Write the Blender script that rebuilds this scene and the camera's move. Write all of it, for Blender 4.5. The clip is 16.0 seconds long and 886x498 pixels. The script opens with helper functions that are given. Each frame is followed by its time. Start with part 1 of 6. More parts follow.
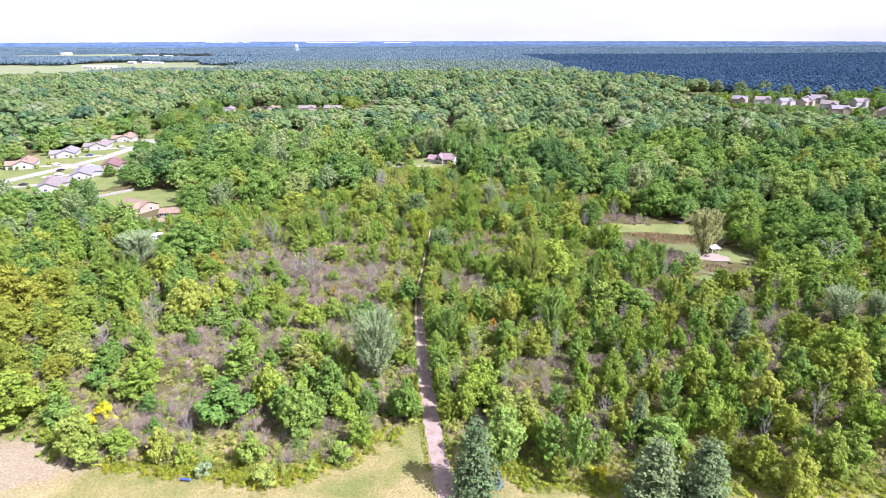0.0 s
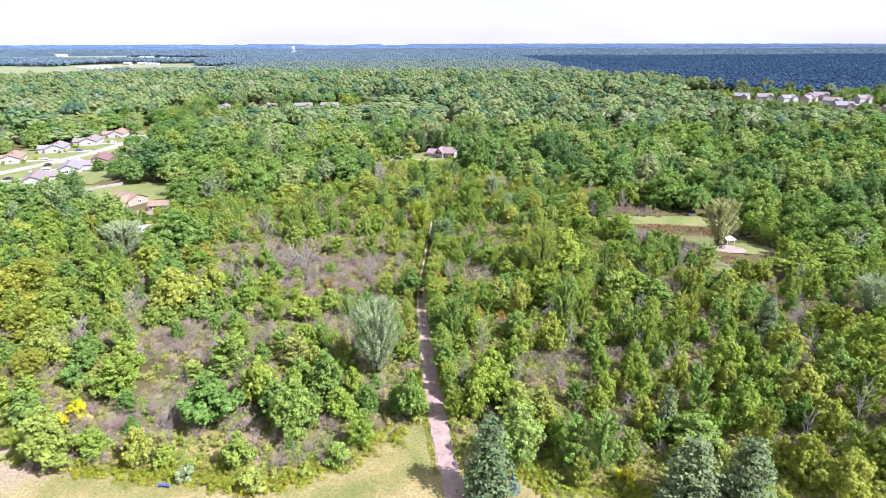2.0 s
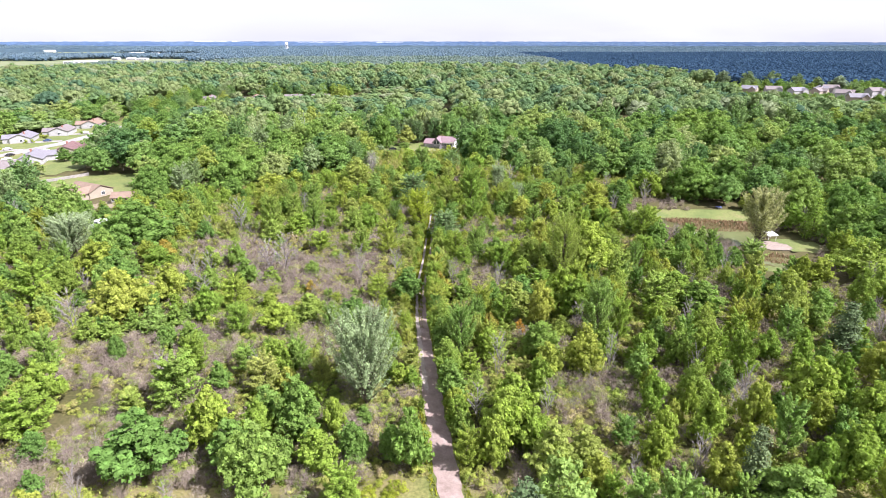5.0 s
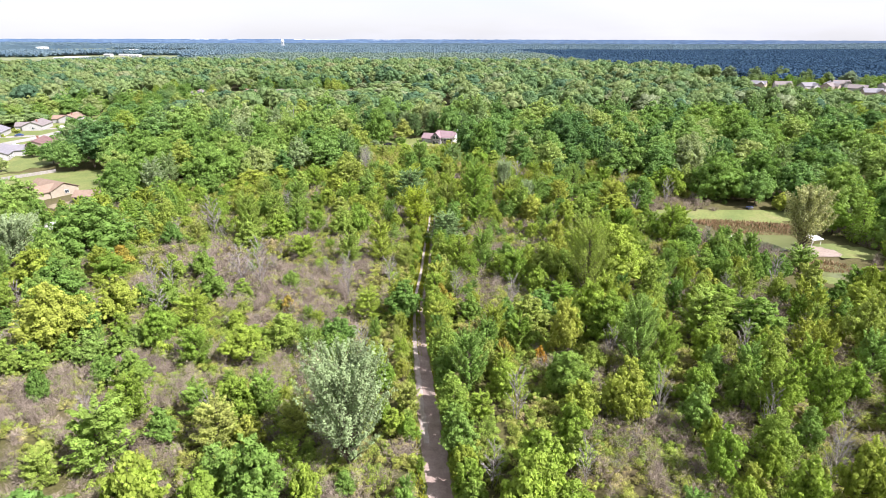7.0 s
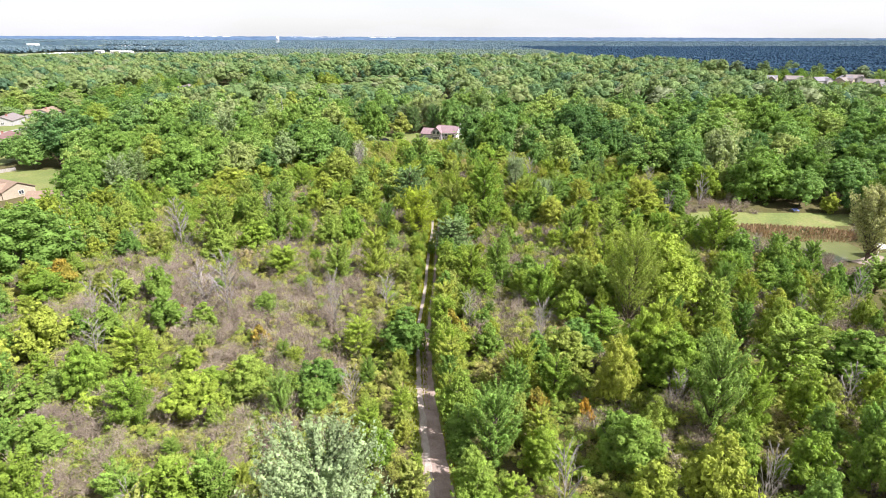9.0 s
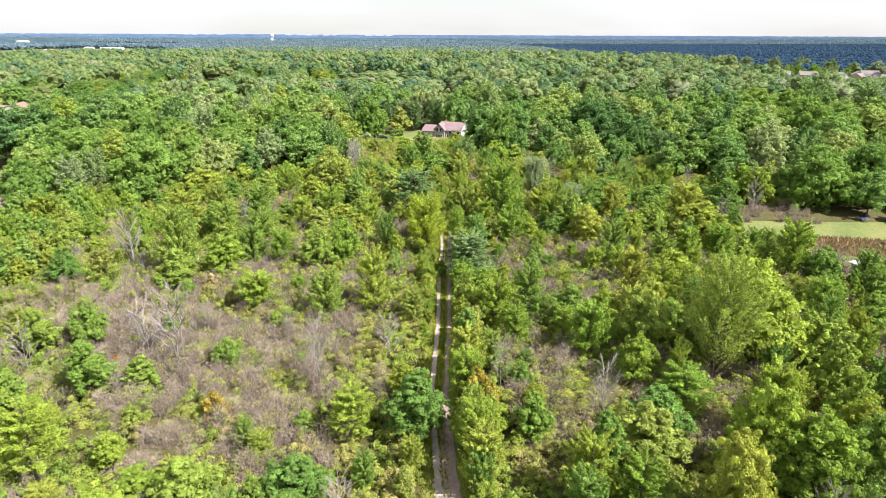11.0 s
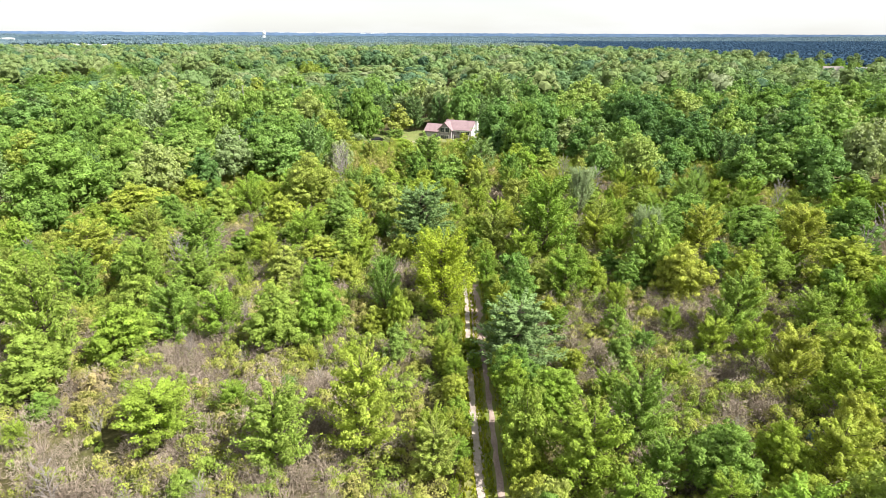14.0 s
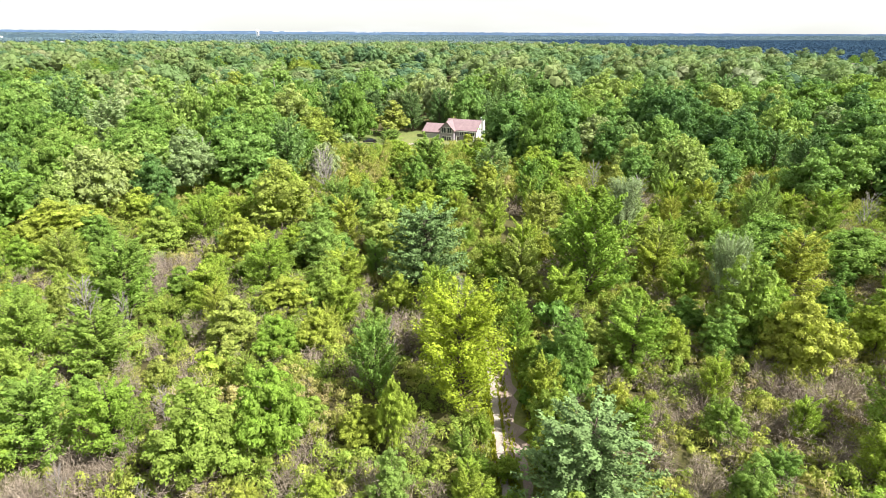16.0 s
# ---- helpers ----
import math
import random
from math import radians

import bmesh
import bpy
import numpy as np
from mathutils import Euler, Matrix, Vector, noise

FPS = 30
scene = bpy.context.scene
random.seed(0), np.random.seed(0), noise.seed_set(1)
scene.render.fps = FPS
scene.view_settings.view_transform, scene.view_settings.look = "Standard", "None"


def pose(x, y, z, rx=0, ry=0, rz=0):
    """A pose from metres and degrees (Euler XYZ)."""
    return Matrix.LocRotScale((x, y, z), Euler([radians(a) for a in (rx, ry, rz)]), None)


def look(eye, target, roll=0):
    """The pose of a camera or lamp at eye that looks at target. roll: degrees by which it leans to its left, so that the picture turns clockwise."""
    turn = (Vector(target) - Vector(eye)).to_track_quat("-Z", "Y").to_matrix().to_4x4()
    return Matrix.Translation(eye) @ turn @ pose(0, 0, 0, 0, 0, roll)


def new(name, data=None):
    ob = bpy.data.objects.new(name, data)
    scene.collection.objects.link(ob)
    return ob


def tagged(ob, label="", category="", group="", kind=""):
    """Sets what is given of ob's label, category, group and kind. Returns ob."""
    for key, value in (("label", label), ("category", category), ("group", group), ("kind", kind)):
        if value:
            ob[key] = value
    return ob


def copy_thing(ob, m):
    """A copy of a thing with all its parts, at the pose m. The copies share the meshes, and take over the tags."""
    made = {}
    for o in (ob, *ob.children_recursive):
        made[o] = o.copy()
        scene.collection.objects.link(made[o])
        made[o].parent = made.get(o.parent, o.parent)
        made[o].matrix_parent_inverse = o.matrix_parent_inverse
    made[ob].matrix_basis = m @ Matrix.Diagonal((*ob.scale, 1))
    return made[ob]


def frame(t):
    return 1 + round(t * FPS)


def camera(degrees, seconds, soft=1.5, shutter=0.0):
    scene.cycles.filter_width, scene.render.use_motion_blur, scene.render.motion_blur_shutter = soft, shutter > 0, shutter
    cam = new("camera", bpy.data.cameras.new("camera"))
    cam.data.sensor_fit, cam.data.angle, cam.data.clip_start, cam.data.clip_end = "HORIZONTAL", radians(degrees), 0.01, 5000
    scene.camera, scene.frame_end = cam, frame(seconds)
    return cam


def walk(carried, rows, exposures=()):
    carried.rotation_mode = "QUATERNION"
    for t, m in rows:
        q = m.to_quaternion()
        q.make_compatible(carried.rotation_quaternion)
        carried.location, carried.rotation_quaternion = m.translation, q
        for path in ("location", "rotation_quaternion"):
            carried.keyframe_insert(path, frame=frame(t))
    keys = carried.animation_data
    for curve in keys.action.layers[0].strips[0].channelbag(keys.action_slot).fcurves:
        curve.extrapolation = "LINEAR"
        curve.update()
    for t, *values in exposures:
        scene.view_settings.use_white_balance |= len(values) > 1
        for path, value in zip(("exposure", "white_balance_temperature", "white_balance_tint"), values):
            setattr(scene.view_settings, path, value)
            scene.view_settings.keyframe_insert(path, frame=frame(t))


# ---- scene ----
# seconds, place in metres, degrees of heading to the left, of tilt downwards and of lean
ROWS = (
    (0, 0.00, 0.00, 75.00, -0.002, 20.451, -0.103),
    (0.5, -0.42, 1.69, 73.12, -0.049, 20.156, -0.108),
    (1, -0.88, 3.40, 71.04, -0.121, 20.117, -0.116),
    (1.5, -1.38, 5.57, 69.15, -0.216, 20.110, -0.122),
    (2, -1.89, 8.32, 67.59, -0.304, 20.144, -0.118),
    (2.5, -2.30, 11.52, 66.01, -0.419, 20.173, -0.105),
    (3, -2.70, 15.13, 64.28, -0.520, 20.207, -0.083),
    (3.5, -3.07, 19.19, 62.59, -0.603, 20.209, -0.052),
    (4, -3.45, 23.51, 60.92, -0.698, 20.191, -0.022),
    (6.5, -4.20, 48.69, 53.51, -1.048, 20.323, 0.116),
    (7, -4.51, 54.10, 52.16, -1.124, 20.341, 0.131),
    (7.5, -4.87, 59.58, 50.86, -1.203, 20.361, 0.140),
    (8, -5.30, 65.23, 49.59, -1.287, 20.405, 0.146),
    (8.5, -5.81, 71.08, 48.25, -1.362, 20.464, 0.149),
    (9, -6.28, 77.06, 46.91, -1.464, 20.502, 0.157),
    (11.5, -9.54, 108.99, 41.02, -1.957, 20.612, 0.241),
    (12, -10.00, 115.82, 39.97, -2.044, 20.612, 0.248),
    (12.5, -10.49, 122.69, 39.04, -2.126, 20.625, 0.246),
    (13, -11.02, 129.48, 38.18, -2.205, 20.654, 0.243),
    (13.5, -11.52, 136.19, 37.26, -2.300, 20.688, 0.246),
    (14, -11.98, 142.79, 36.25, -2.399, 20.699, 0.247),
    (14.5, -12.28, 149.26, 35.25, -2.494, 20.688, 0.251),
    (15, -12.51, 155.66, 34.30, -2.610, 20.719, 0.262),
    (15.5, -12.72, 162.03, 33.40, -2.734, 20.752, 0.282),
    (16, -12.83, 168.20, 32.49, -2.846, 20.731, 0.305),
)
cam = camera(75.75, 16.0, soft=0.35)
walk(cam, [(t, pose(x, y, z, 90 - tilt, 0, turn) @ pose(0, 0, 0, 0, 0, lean)) for t, x, y, z, turn, tilt, lean in ROWS],
     ((0.0, 1.36, 5680, 28), (4.0, 1.33, 5820, 25), (8.0, 1.27, 6200, 18), (12.0, 1.28, 6450, 13), (16.0, 1.38, 6500, 10)))

# ---- light ----
SUN_UP, SUN_SIDE = 48.0, 118.0  # elevation, and compass bearing from the flight's heading, clockwise
world = bpy.data.worlds.new("sky")
scene.world = world
world.use_nodes = True
wn, wl = world.node_tree.nodes, world.node_tree.links
wn.clear()
sky = wn.new("ShaderNodeTexSky")
sky.sky_type, sky.sun_disc = "NISHITA", False
sky.sun_elevation, sky.sun_rotation = radians(SUN_UP), radians(SUN_SIDE)
sky_gain = wn.new("ShaderNodeMix")
sky_gain.data_type, sky_gain.blend_type = "RGBA", "MULTIPLY"
sky_gain.inputs[0].default_value = 1.0
sky_gain.inputs[7].default_value = (0.20, 0.20, 0.20, 1)
wl.new(sky.outputs[0], sky_gain.inputs[6])
where = wn.new("ShaderNodeTexCoord")
stretch = wn.new("ShaderNodeMapping")
stretch.inputs["Scale"].default_value = (1.0, 1.0, 5.0)
cloud = wn.new("ShaderNodeTexNoise")
cloud.inputs["Scale"].default_value, cloud.inputs["Detail"].default_value = 2.2, 6.0
cloud_cover = wn.new("ShaderNodeMapRange")
cloud_cover.inputs[1].default_value, cloud_cover.inputs[2].default_value = 0.38, 0.58
cloud_cover.inputs[3].default_value, cloud_cover.inputs[4].default_value = 0.68, 1.0
over = wn.new("ShaderNodeMix")
over.data_type = "RGBA"
over.inputs[7].default_value = (1.12, 1.14, 1.13, 1)
out = wn.new("ShaderNodeOutputWorld")
back = wn.new("ShaderNodeBackground")
back.inputs[1].default_value = 0.37
wl.new(where.outputs["Generated"], stretch.inputs[0])
wl.new(stretch.outputs[0], cloud.inputs["Vector"])
wl.new(cloud.outputs[0], cloud_cover.inputs[0])
wl.new(cloud_cover.outputs[0], over.inputs[0])
wl.new(sky_gain.outputs[2], over.inputs[6])
wl.new(over.outputs[2], back.inputs[0])
wl.new(back.outputs[0], out.inputs[0])

sun = new("sun", bpy.data.lights.new("sun", "SUN"))
sun.data.energy, sun.data.angle, sun.data.color = 5.0, radians(0.55), (1.0, 0.955, 0.87)
b, e = radians(SUN_SIDE), radians(SUN_UP)
sun.matrix_basis = look((math.sin(b) * math.cos(e) * 300, math.cos(b) * math.cos(e) * 300, math.sin(e) * 300), (0, 0, 0))


# ---- materials ----
def node_material(name, rough=0.8, spec=0.3, metal=0.0):
    m = bpy.data.materials.new(name)
    m.use_nodes = True
    n, l = m.node_tree.nodes, m.node_tree.links
    p = n["Principled BSDF"]
    p.inputs["Roughness"].default_value, p.inputs["Specular IOR Level"].default_value, p.inputs["Metallic"].default_value = rough, spec, metal
    return m, n, l, p


def ramp(n, l, source, stops):
    r = n.new("ShaderNodeValToRGB")
    while len(r.color_ramp.elements) < len(stops):
        r.color_ramp.elements.new(0.5)
    for el, (at, c) in zip(r.color_ramp.elements, stops):
        el.position, el.color = at, (*c, 1)
    l.new(source, r.inputs[0])
    return r.outputs[0]


def noise_out(n, l, scale, detail=4.0, coords="Object", rough=0.6):
    t = n.new("ShaderNodeTexCoord")
    x = n.new("ShaderNodeTexNoise")
    x.inputs["Scale"].default_value, x.inputs["Detail"].default_value, x.inputs["Roughness"].default_value = scale, detail, rough
    l.new(t.outputs[coords], x.inputs["Vector"])
    return x.outputs[0]


def blend(n, l, a, b, fac, how="MIX"):
    m = n.new("ShaderNodeMix")
    m.data_type, m.blend_type = "RGBA", how
    for socket, v in ((m.inputs[0], fac), (m.inputs[6], a), (m.inputs[7], b)):
        if isinstance(v, (int, float)):
            socket.default_value = v
        elif isinstance(v, tuple):
            socket.default_value = (*v, 1)
        else:
            l.new(v, socket)
    return m.outputs[2]


def mottled(name, stops, scale, fine=0.0, rough=0.85, spec=0.25, bump=0.0, metal=0.0, fine_range=(0.75, 1.2)):
    """A surface whose colour drifts over a ramp by noise, with a finer grain on top."""
    m, n, l, p = node_material(name, rough, spec, metal)
    c = ramp(n, l, noise_out(n, l, scale), stops)
    if fine:
        g = n.new("ShaderNodeMapRange")
        g.inputs[1].default_value, g.inputs[2].default_value = 0.3, 0.7
        g.inputs[3].default_value, g.inputs[4].default_value = fine_range
        l.new(noise_out(n, l, fine, 3.0), g.inputs[0])
        c = blend(n, l, c, g.outputs[0], 1.0, "MULTIPLY")
    l.new(c, p.inputs["Base Color"])
    if bump:
        bm_ = n.new("ShaderNodeBump")
        bm_.inputs["Strength"].default_value = bump
        l.new(noise_out(n, l, fine or scale * 6, 4.0), bm_.inputs["Height"])
        l.new(bm_.outputs[0], p.inputs["Normal"])
    return m


def foliage(name, stops, drift=0.25, translucent=0.34, leaf=(0.88, 1.13), patchy=0.0, by_tree=False, spec=0.10, clump=(0.80, 1.20), tuft=(0.74, 1.25)):
    """Leaves: each plant takes its colour from the ramp, drifts within the crown, and each spray and leaf differs a little.
    by_tree: many trees share a mesh, and each takes its colour from its own tone."""
    m, n, l, p = node_material(name, 0.6, spec)
    info = n.new("ShaderNodeObjectInfo")
    own = n.new("ShaderNodeAttribute")
    own.attribute_name = "tone"
    mixv = n.new("ShaderNodeMath")
    mixv.operation = "MULTIPLY_ADD"
    if by_tree:
        l.new(own.outputs["Fac"], mixv.inputs[0])
    else:
        l.new(noise_out(n, l, patchy or 0.35, 2.0), mixv.inputs[0])
    mixv.inputs[1].default_value = 0.92 if by_tree else 1.6 if patchy else drift
    off = n.new("ShaderNodeMath")
    off.operation = "MULTIPLY_ADD"
    l.new(info.outputs["Random"], off.inputs[0])
    off.inputs[1].default_value = 0.08 if by_tree else 0.25 if patchy else 1.0
    off.inputs[2].default_value = 0.0 if by_tree else -0.42 if patchy else -0.5 * drift
    l.new(off.outputs[0], mixv.inputs[2])
    c = ramp(n, l, mixv.outputs[0], stops)
    geo = n.new("ShaderNodeNewGeometry")
    for source, lo, hi, band in ((geo.outputs["Random Per Island"], 0.0, 1.0, leaf), (noise_out(n, l, 0.9, 2.0), 0.34, 0.66, clump), (own.outputs["Fac"], 0.0, 1.0, tuft)):
        if band == tuft and by_tree:
            continue
        g = n.new("ShaderNodeMapRange")
        g.inputs[1].default_value, g.inputs[2].default_value, g.inputs[3].default_value, g.inputs[4].default_value = lo, hi, *band
        l.new(source, g.inputs[0])
        c = blend(n, l, c, g.outputs[0], 1.0, "MULTIPLY")
    l.new(c, p.inputs["Base Color"])
    tr = n.new("ShaderNodeBsdfTranslucent")
    warm = blend(n, l, c, (1.36, 1.4, 0.84), 1.0, "MULTIPLY")
    l.new(warm, tr.inputs["Color"])
    mx = n.new("ShaderNodeMixShader")
    mx.inputs[0].default_value = translucent
    l.new(p.outputs[0], mx.inputs[1])
    l.new(tr.outputs[0], mx.inputs[2])
    l.new(mx.outputs[0], n["Material Output"].inputs[0])
    return m


def plain(name, colour, rough=0.6, spec=0.4, metal=0.0):
    d = tuple(max(0.0, c * 0.82) for c in colour)
    u = tuple(min(1.0, c * 1.1) for c in colour)
    return mottled(name, ((0.3, d), (0.7, u)), 1.3, 14.0, rough, spec, 0.0, metal, (0.9, 1.08))


G_MID = foliage("leaf_mid_green", ((0.0, (0.135, 0.243, 0.056)), (0.35, (0.194, 0.300, 0.060)), (0.7, (0.254, 0.337, 0.067)), (1.0, (0.311, 0.343, 0.092))))
G_LIME = foliage("leaf_lime_green", ((0.0, (0.196, 0.310, 0.050)), (0.5, (0.268, 0.351, 0.055)), (1.0, (0.331, 0.362, 0.072))))
G_DARK = foliage("leaf_dark_green", ((0.0, (0.131, 0.229, 0.050)), (0.6, (0.169, 0.275, 0.058)), (1.0, (0.208, 0.304, 0.066))), translucent=0.32)
G_PALE = foliage("leaf_pale_green", ((0.0, (0.175, 0.283, 0.063)), (1.0, (0.228, 0.324, 0.082))))
G_SILVER = foliage("leaf_silver_green", ((0.0, (0.225, 0.295, 0.145)), (1.0, (0.275, 0.345, 0.185))), translucent=0.2, tuft=(0.72, 1.3))
G_YELLOW = foliage("leaf_yellow_green", ((0.0, (0.177, 0.278, 0.044)), (0.6, (0.223, 0.305, 0.046)), (1.0, (0.272, 0.316, 0.050))))
G_BRIGHT = foliage("leaf_bright_yellow", ((0.0, (0.47, 0.47, 0.012)), (1.0, (0.52, 0.51, 0.02))))
G_MUSTARD = foliage("leaf_mustard", ((0.0, (0.174, 0.230, 0.035)), (0.5, (0.218, 0.257, 0.037)), (1.0, (0.263, 0.270, 0.040))), drift=0.5)
G_GOLD = foliage("leaf_gold", ((0.0, (0.396, 0.242, 0.040)), (0.5, (0.286, 0.278, 0.056)), (1.0, (0.382, 0.206, 0.049))), drift=0.8)
G_OLIVE = foliage("leaf_olive", ((0.0, (0.185, 0.275, 0.048)), (0.5, (0.231, 0.310, 0.056)), (1.0, (0.280, 0.334, 0.074))))
G_PINE = foliage("needles_pine", ((0.0, (0.092, 0.146, 0.062)), (0.6, (0.118, 0.172, 0.074)), (1.0, (0.145, 0.190, 0.084))), translucent=0.1)
G_WHITEPINE = foliage("needles_white_pine", ((0.0, (0.109, 0.192, 0.063)), (1.0, (0.159, 0.240, 0.090))), translucent=0.12)
G_SPRUCE = foliage("needles_blue_spruce", ((0.0, (0.125, 0.185, 0.165)), (1.0, (0.190, 0.250, 0.225))), translucent=0.05)
G_OAK = foliage("leaf_oak", ((0.0, (0.090, 0.177, 0.061)), (0.2, (0.132, 0.239, 0.068)), (0.45, (0.187, 0.303, 0.079)), (0.7, (0.244, 0.340, 0.087)), (0.88, (0.281, 0.343, 0.103)), (1.0, (0.281, 0.337, 0.163))), translucent=0.3, tuft=(0.88, 1.12))
G_COTTON = foliage("leaf_cottonwood", ((0.0, (0.127, 0.222, 0.077)), (0.4, (0.176, 0.279, 0.094)), (0.7, (0.214, 0.305, 0.108)), (1.0, (0.247, 0.314, 0.164))), translucent=0.3, tuft=(0.88, 1.12))
G_WOODS = foliage("leaf_woodland", ((0.0, (0.051, 0.103, 0.065)), (0.2, (0.081, 0.148, 0.069)), (0.42, (0.120, 0.190, 0.070)), (0.66, (0.162, 0.224, 0.079)), (0.82, (0.182, 0.224, 0.090)), (0.92, (0.182, 0.224, 0.123)), (1.0, (0.207, 0.212, 0.100))), by_tree=True, translucent=0.2)
# These two carry the blue haze of distance in their leaf colours.
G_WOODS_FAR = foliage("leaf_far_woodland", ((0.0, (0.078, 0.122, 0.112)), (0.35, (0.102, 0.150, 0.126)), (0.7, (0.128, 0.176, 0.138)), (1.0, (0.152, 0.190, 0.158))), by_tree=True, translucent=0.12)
G_WOODS_HAZE = foliage("leaf_hazed_woodland", ((0.0, (0.072, 0.118, 0.160)), (0.5, (0.092, 0.145, 0.182)), (1.0, (0.122, 0.172, 0.195))), by_tree=True, translucent=0.1)
# Woods under a cloud: its shade is put into this dark blue leaf colour.
G_WOODS_CLOUDED = foliage("needles_dark_woodland", ((0.0, (0.025, 0.050, 0.088)), (0.6, (0.032, 0.062, 0.102)), (0.9, (0.040, 0.074, 0.112)), (1.0, (0.058, 0.096, 0.125))), by_tree=True, translucent=0.0, spec=0.0, leaf=(0.97, 1.03), clump=(0.97, 1.03))
G_PALEWOOD = foliage("leaf_pale_woodland", ((0.0, (0.150, 0.215, 0.090)), (0.6, (0.185, 0.250, 0.115)), (1.0, (0.195, 0.250, 0.150))), translucent=0.2)
G_WEED = foliage("leaf_weeds", ((0.0, (0.152, 0.240, 0.048)), (0.35, (0.218, 0.302, 0.054)), (0.62, (0.286, 0.318, 0.067)), (0.85, (0.315, 0.276, 0.122)), (1.0, (0.337, 0.257, 0.202))), patchy=0.22, translucent=0.25)
G_BRUSH = foliage("twigs_bare_brush", ((0.0, (0.200, 0.162, 0.132)), (0.5, (0.260, 0.215, 0.172)), (1.0, (0.312, 0.264, 0.200))), patchy=0.2, translucent=0.0, leaf=(0.75, 1.25))
G_REED = foliage("reeds", ((0.0, (0.26, 0.18, 0.11)), (1.0, (0.34, 0.24, 0.15))), patchy=0.2, translucent=0.1)
BARK = mottled("bark", ((0.3, (0.085, 0.065, 0.048)), (0.7, (0.15, 0.12, 0.095))), 1.5, 9.0)
BARK_GREY = mottled("bark_dead_grey", ((0.3, (0.21, 0.19, 0.178)), (0.7, (0.30, 0.275, 0.26))), 1.5, 9.0)
TWIG = mottled("twig_mauve", ((0.3, (0.205, 0.165, 0.145)), (0.7, (0.31, 0.255, 0.225))), 0.6, 5.0)
G_TAN = foliage("leaf_pale_tan", ((0.0, (0.282, 0.305, 0.129)), (1.0, (0.332, 0.344, 0.163))))
G_ASPEN = foliage("leaf_aspen", ((0.0, (0.243, 0.326, 0.030)), (1.0, (0.308, 0.363, 0.039))), tuft=(0.8, 1.2))


# ---- geometry helpers ----
class Geo:
    """Loose vertices and faces, gathered and turned into one mesh."""

    def __init__(self):
        self.v, self.f, self.n, self.tone = [], [], 0, []

    def add(self, verts, faces, tone=0.5):
        verts = np.asarray(verts, dtype=float).reshape(-1, 3)
        self.v.append(verts)
        self.tone.append(np.full(len(faces), tone))
        self.f.extend([tuple(i + self.n for i in q) for q in faces])
        self.n += len(verts)
        return self

    def tris(self, verts, tone=0.5):
        """Loose triangles, three vertices each; tone: one value for all or one for each."""
        k = len(verts) // 3
        self.tone.append(np.full(k, tone) if np.isscalar(tone) else np.asarray(tone))
        a = self.n
        self.v.append(np.asarray(verts))
        self.f.extend([(a + 3 * i, a + 3 * i + 1, a + 3 * i + 2) for i in range(k)])
        self.n += len(verts)
        return self

    def mesh(self, name, material, smooth=False):
        me = bpy.data.meshes.new(name)
        me.from_pydata(np.concatenate(self.v).tolist() if self.v else [], [], self.f)
        me.materials.append(material)
        if self.f and material.name.startswith(("leaf", "needles", "twigs", "reeds", "grass")):
            me.attributes.new("tone", "FLOAT", "FACE").data.foreach_set("value", np.concatenate(self.tone).astype(np.float32))
        if smooth:
            me.polygons.foreach_set("use_smooth", [True] * len(me.polygons))
        me.update()
        return me


def part(name, geo, material, parent=None, label="", smooth=False):
    ob = new(name, geo.mesh(name, material, smooth))
    ob.parent = parent
    if label:
        tagged(ob, label)
    return ob


def box(geo, x0, x1, y0, y1, z0, z1, cut=0.0):
    """A box; cut bevels its upper edges."""
    c = min(cut, (x1 - x0) / 3, (y1 - y0) / 3, (z1 - z0) / 3)
    if c <= 0:
        geo.add([(x, y, z) for z in (z0, z1) for y in (y0, y1) for x in (x0, x1)],
                [(0, 2, 3, 1), (4, 5, 7, 6), (0, 1, 5, 4), (2, 6, 7, 3), (0, 4, 6, 2), (1, 3, 7, 5)])
    else:
        ring = [(x0, y0), (x1, y0), (x1, y1), (x0, y1)]
        inner = [(x0 + c, y0 + c), (x1 - c, y0 + c), (x1 - c, y1 - c), (x0 + c, y1 - c)]
        v = [(*p, z0) for p in ring] + [(*p, z1 - c) for p in ring] + [(*p, z1) for p in inner]
        f = [(3, 2, 1, 0), (8, 9, 10, 11)]
        for k in (0, 4):
            f += [(k + i, k + (i + 1) % 4, k + 4 + (i + 1) % 4, k + 4 + i) for i in range(4)]
        geo.add(v, f)
    return geo


def tube(geo, points, radii, sides=5):
    """A tapered tube along points."""
    pts = [Vector(p) for p in points]
    v = []
    for i, p in enumerate(pts):
        d = (pts[min(i + 1, len(pts) - 1)] - pts[max(i - 1, 0)]).normalized()
        a = d.cross(Vector((0.31, 0.95, 0.05))).normalized()
        b2 = d.cross(a)
        v += [tuple(p + radii[i] * (math.cos(6.2832 * k / sides) * a + math.sin(6.2832 * k / sides) * b2)) for k in range(sides)]
    f = [(i * sides + k, i * sides + (k + 1) % sides, (i + 1) * sides + (k + 1) % sides, (i + 1) * sides + k) for i in range(len(pts) - 1) for k in range(sides)]
    f.append(tuple(reversed(range(sides))))
    f.append(tuple((len(pts) - 1) * sides + k for k in range(sides)))
    geo.add(v, f)
    return geo


def unit(a):
    return a / np.maximum(np.linalg.norm(a, axis=1, keepdims=True), 1e-9)


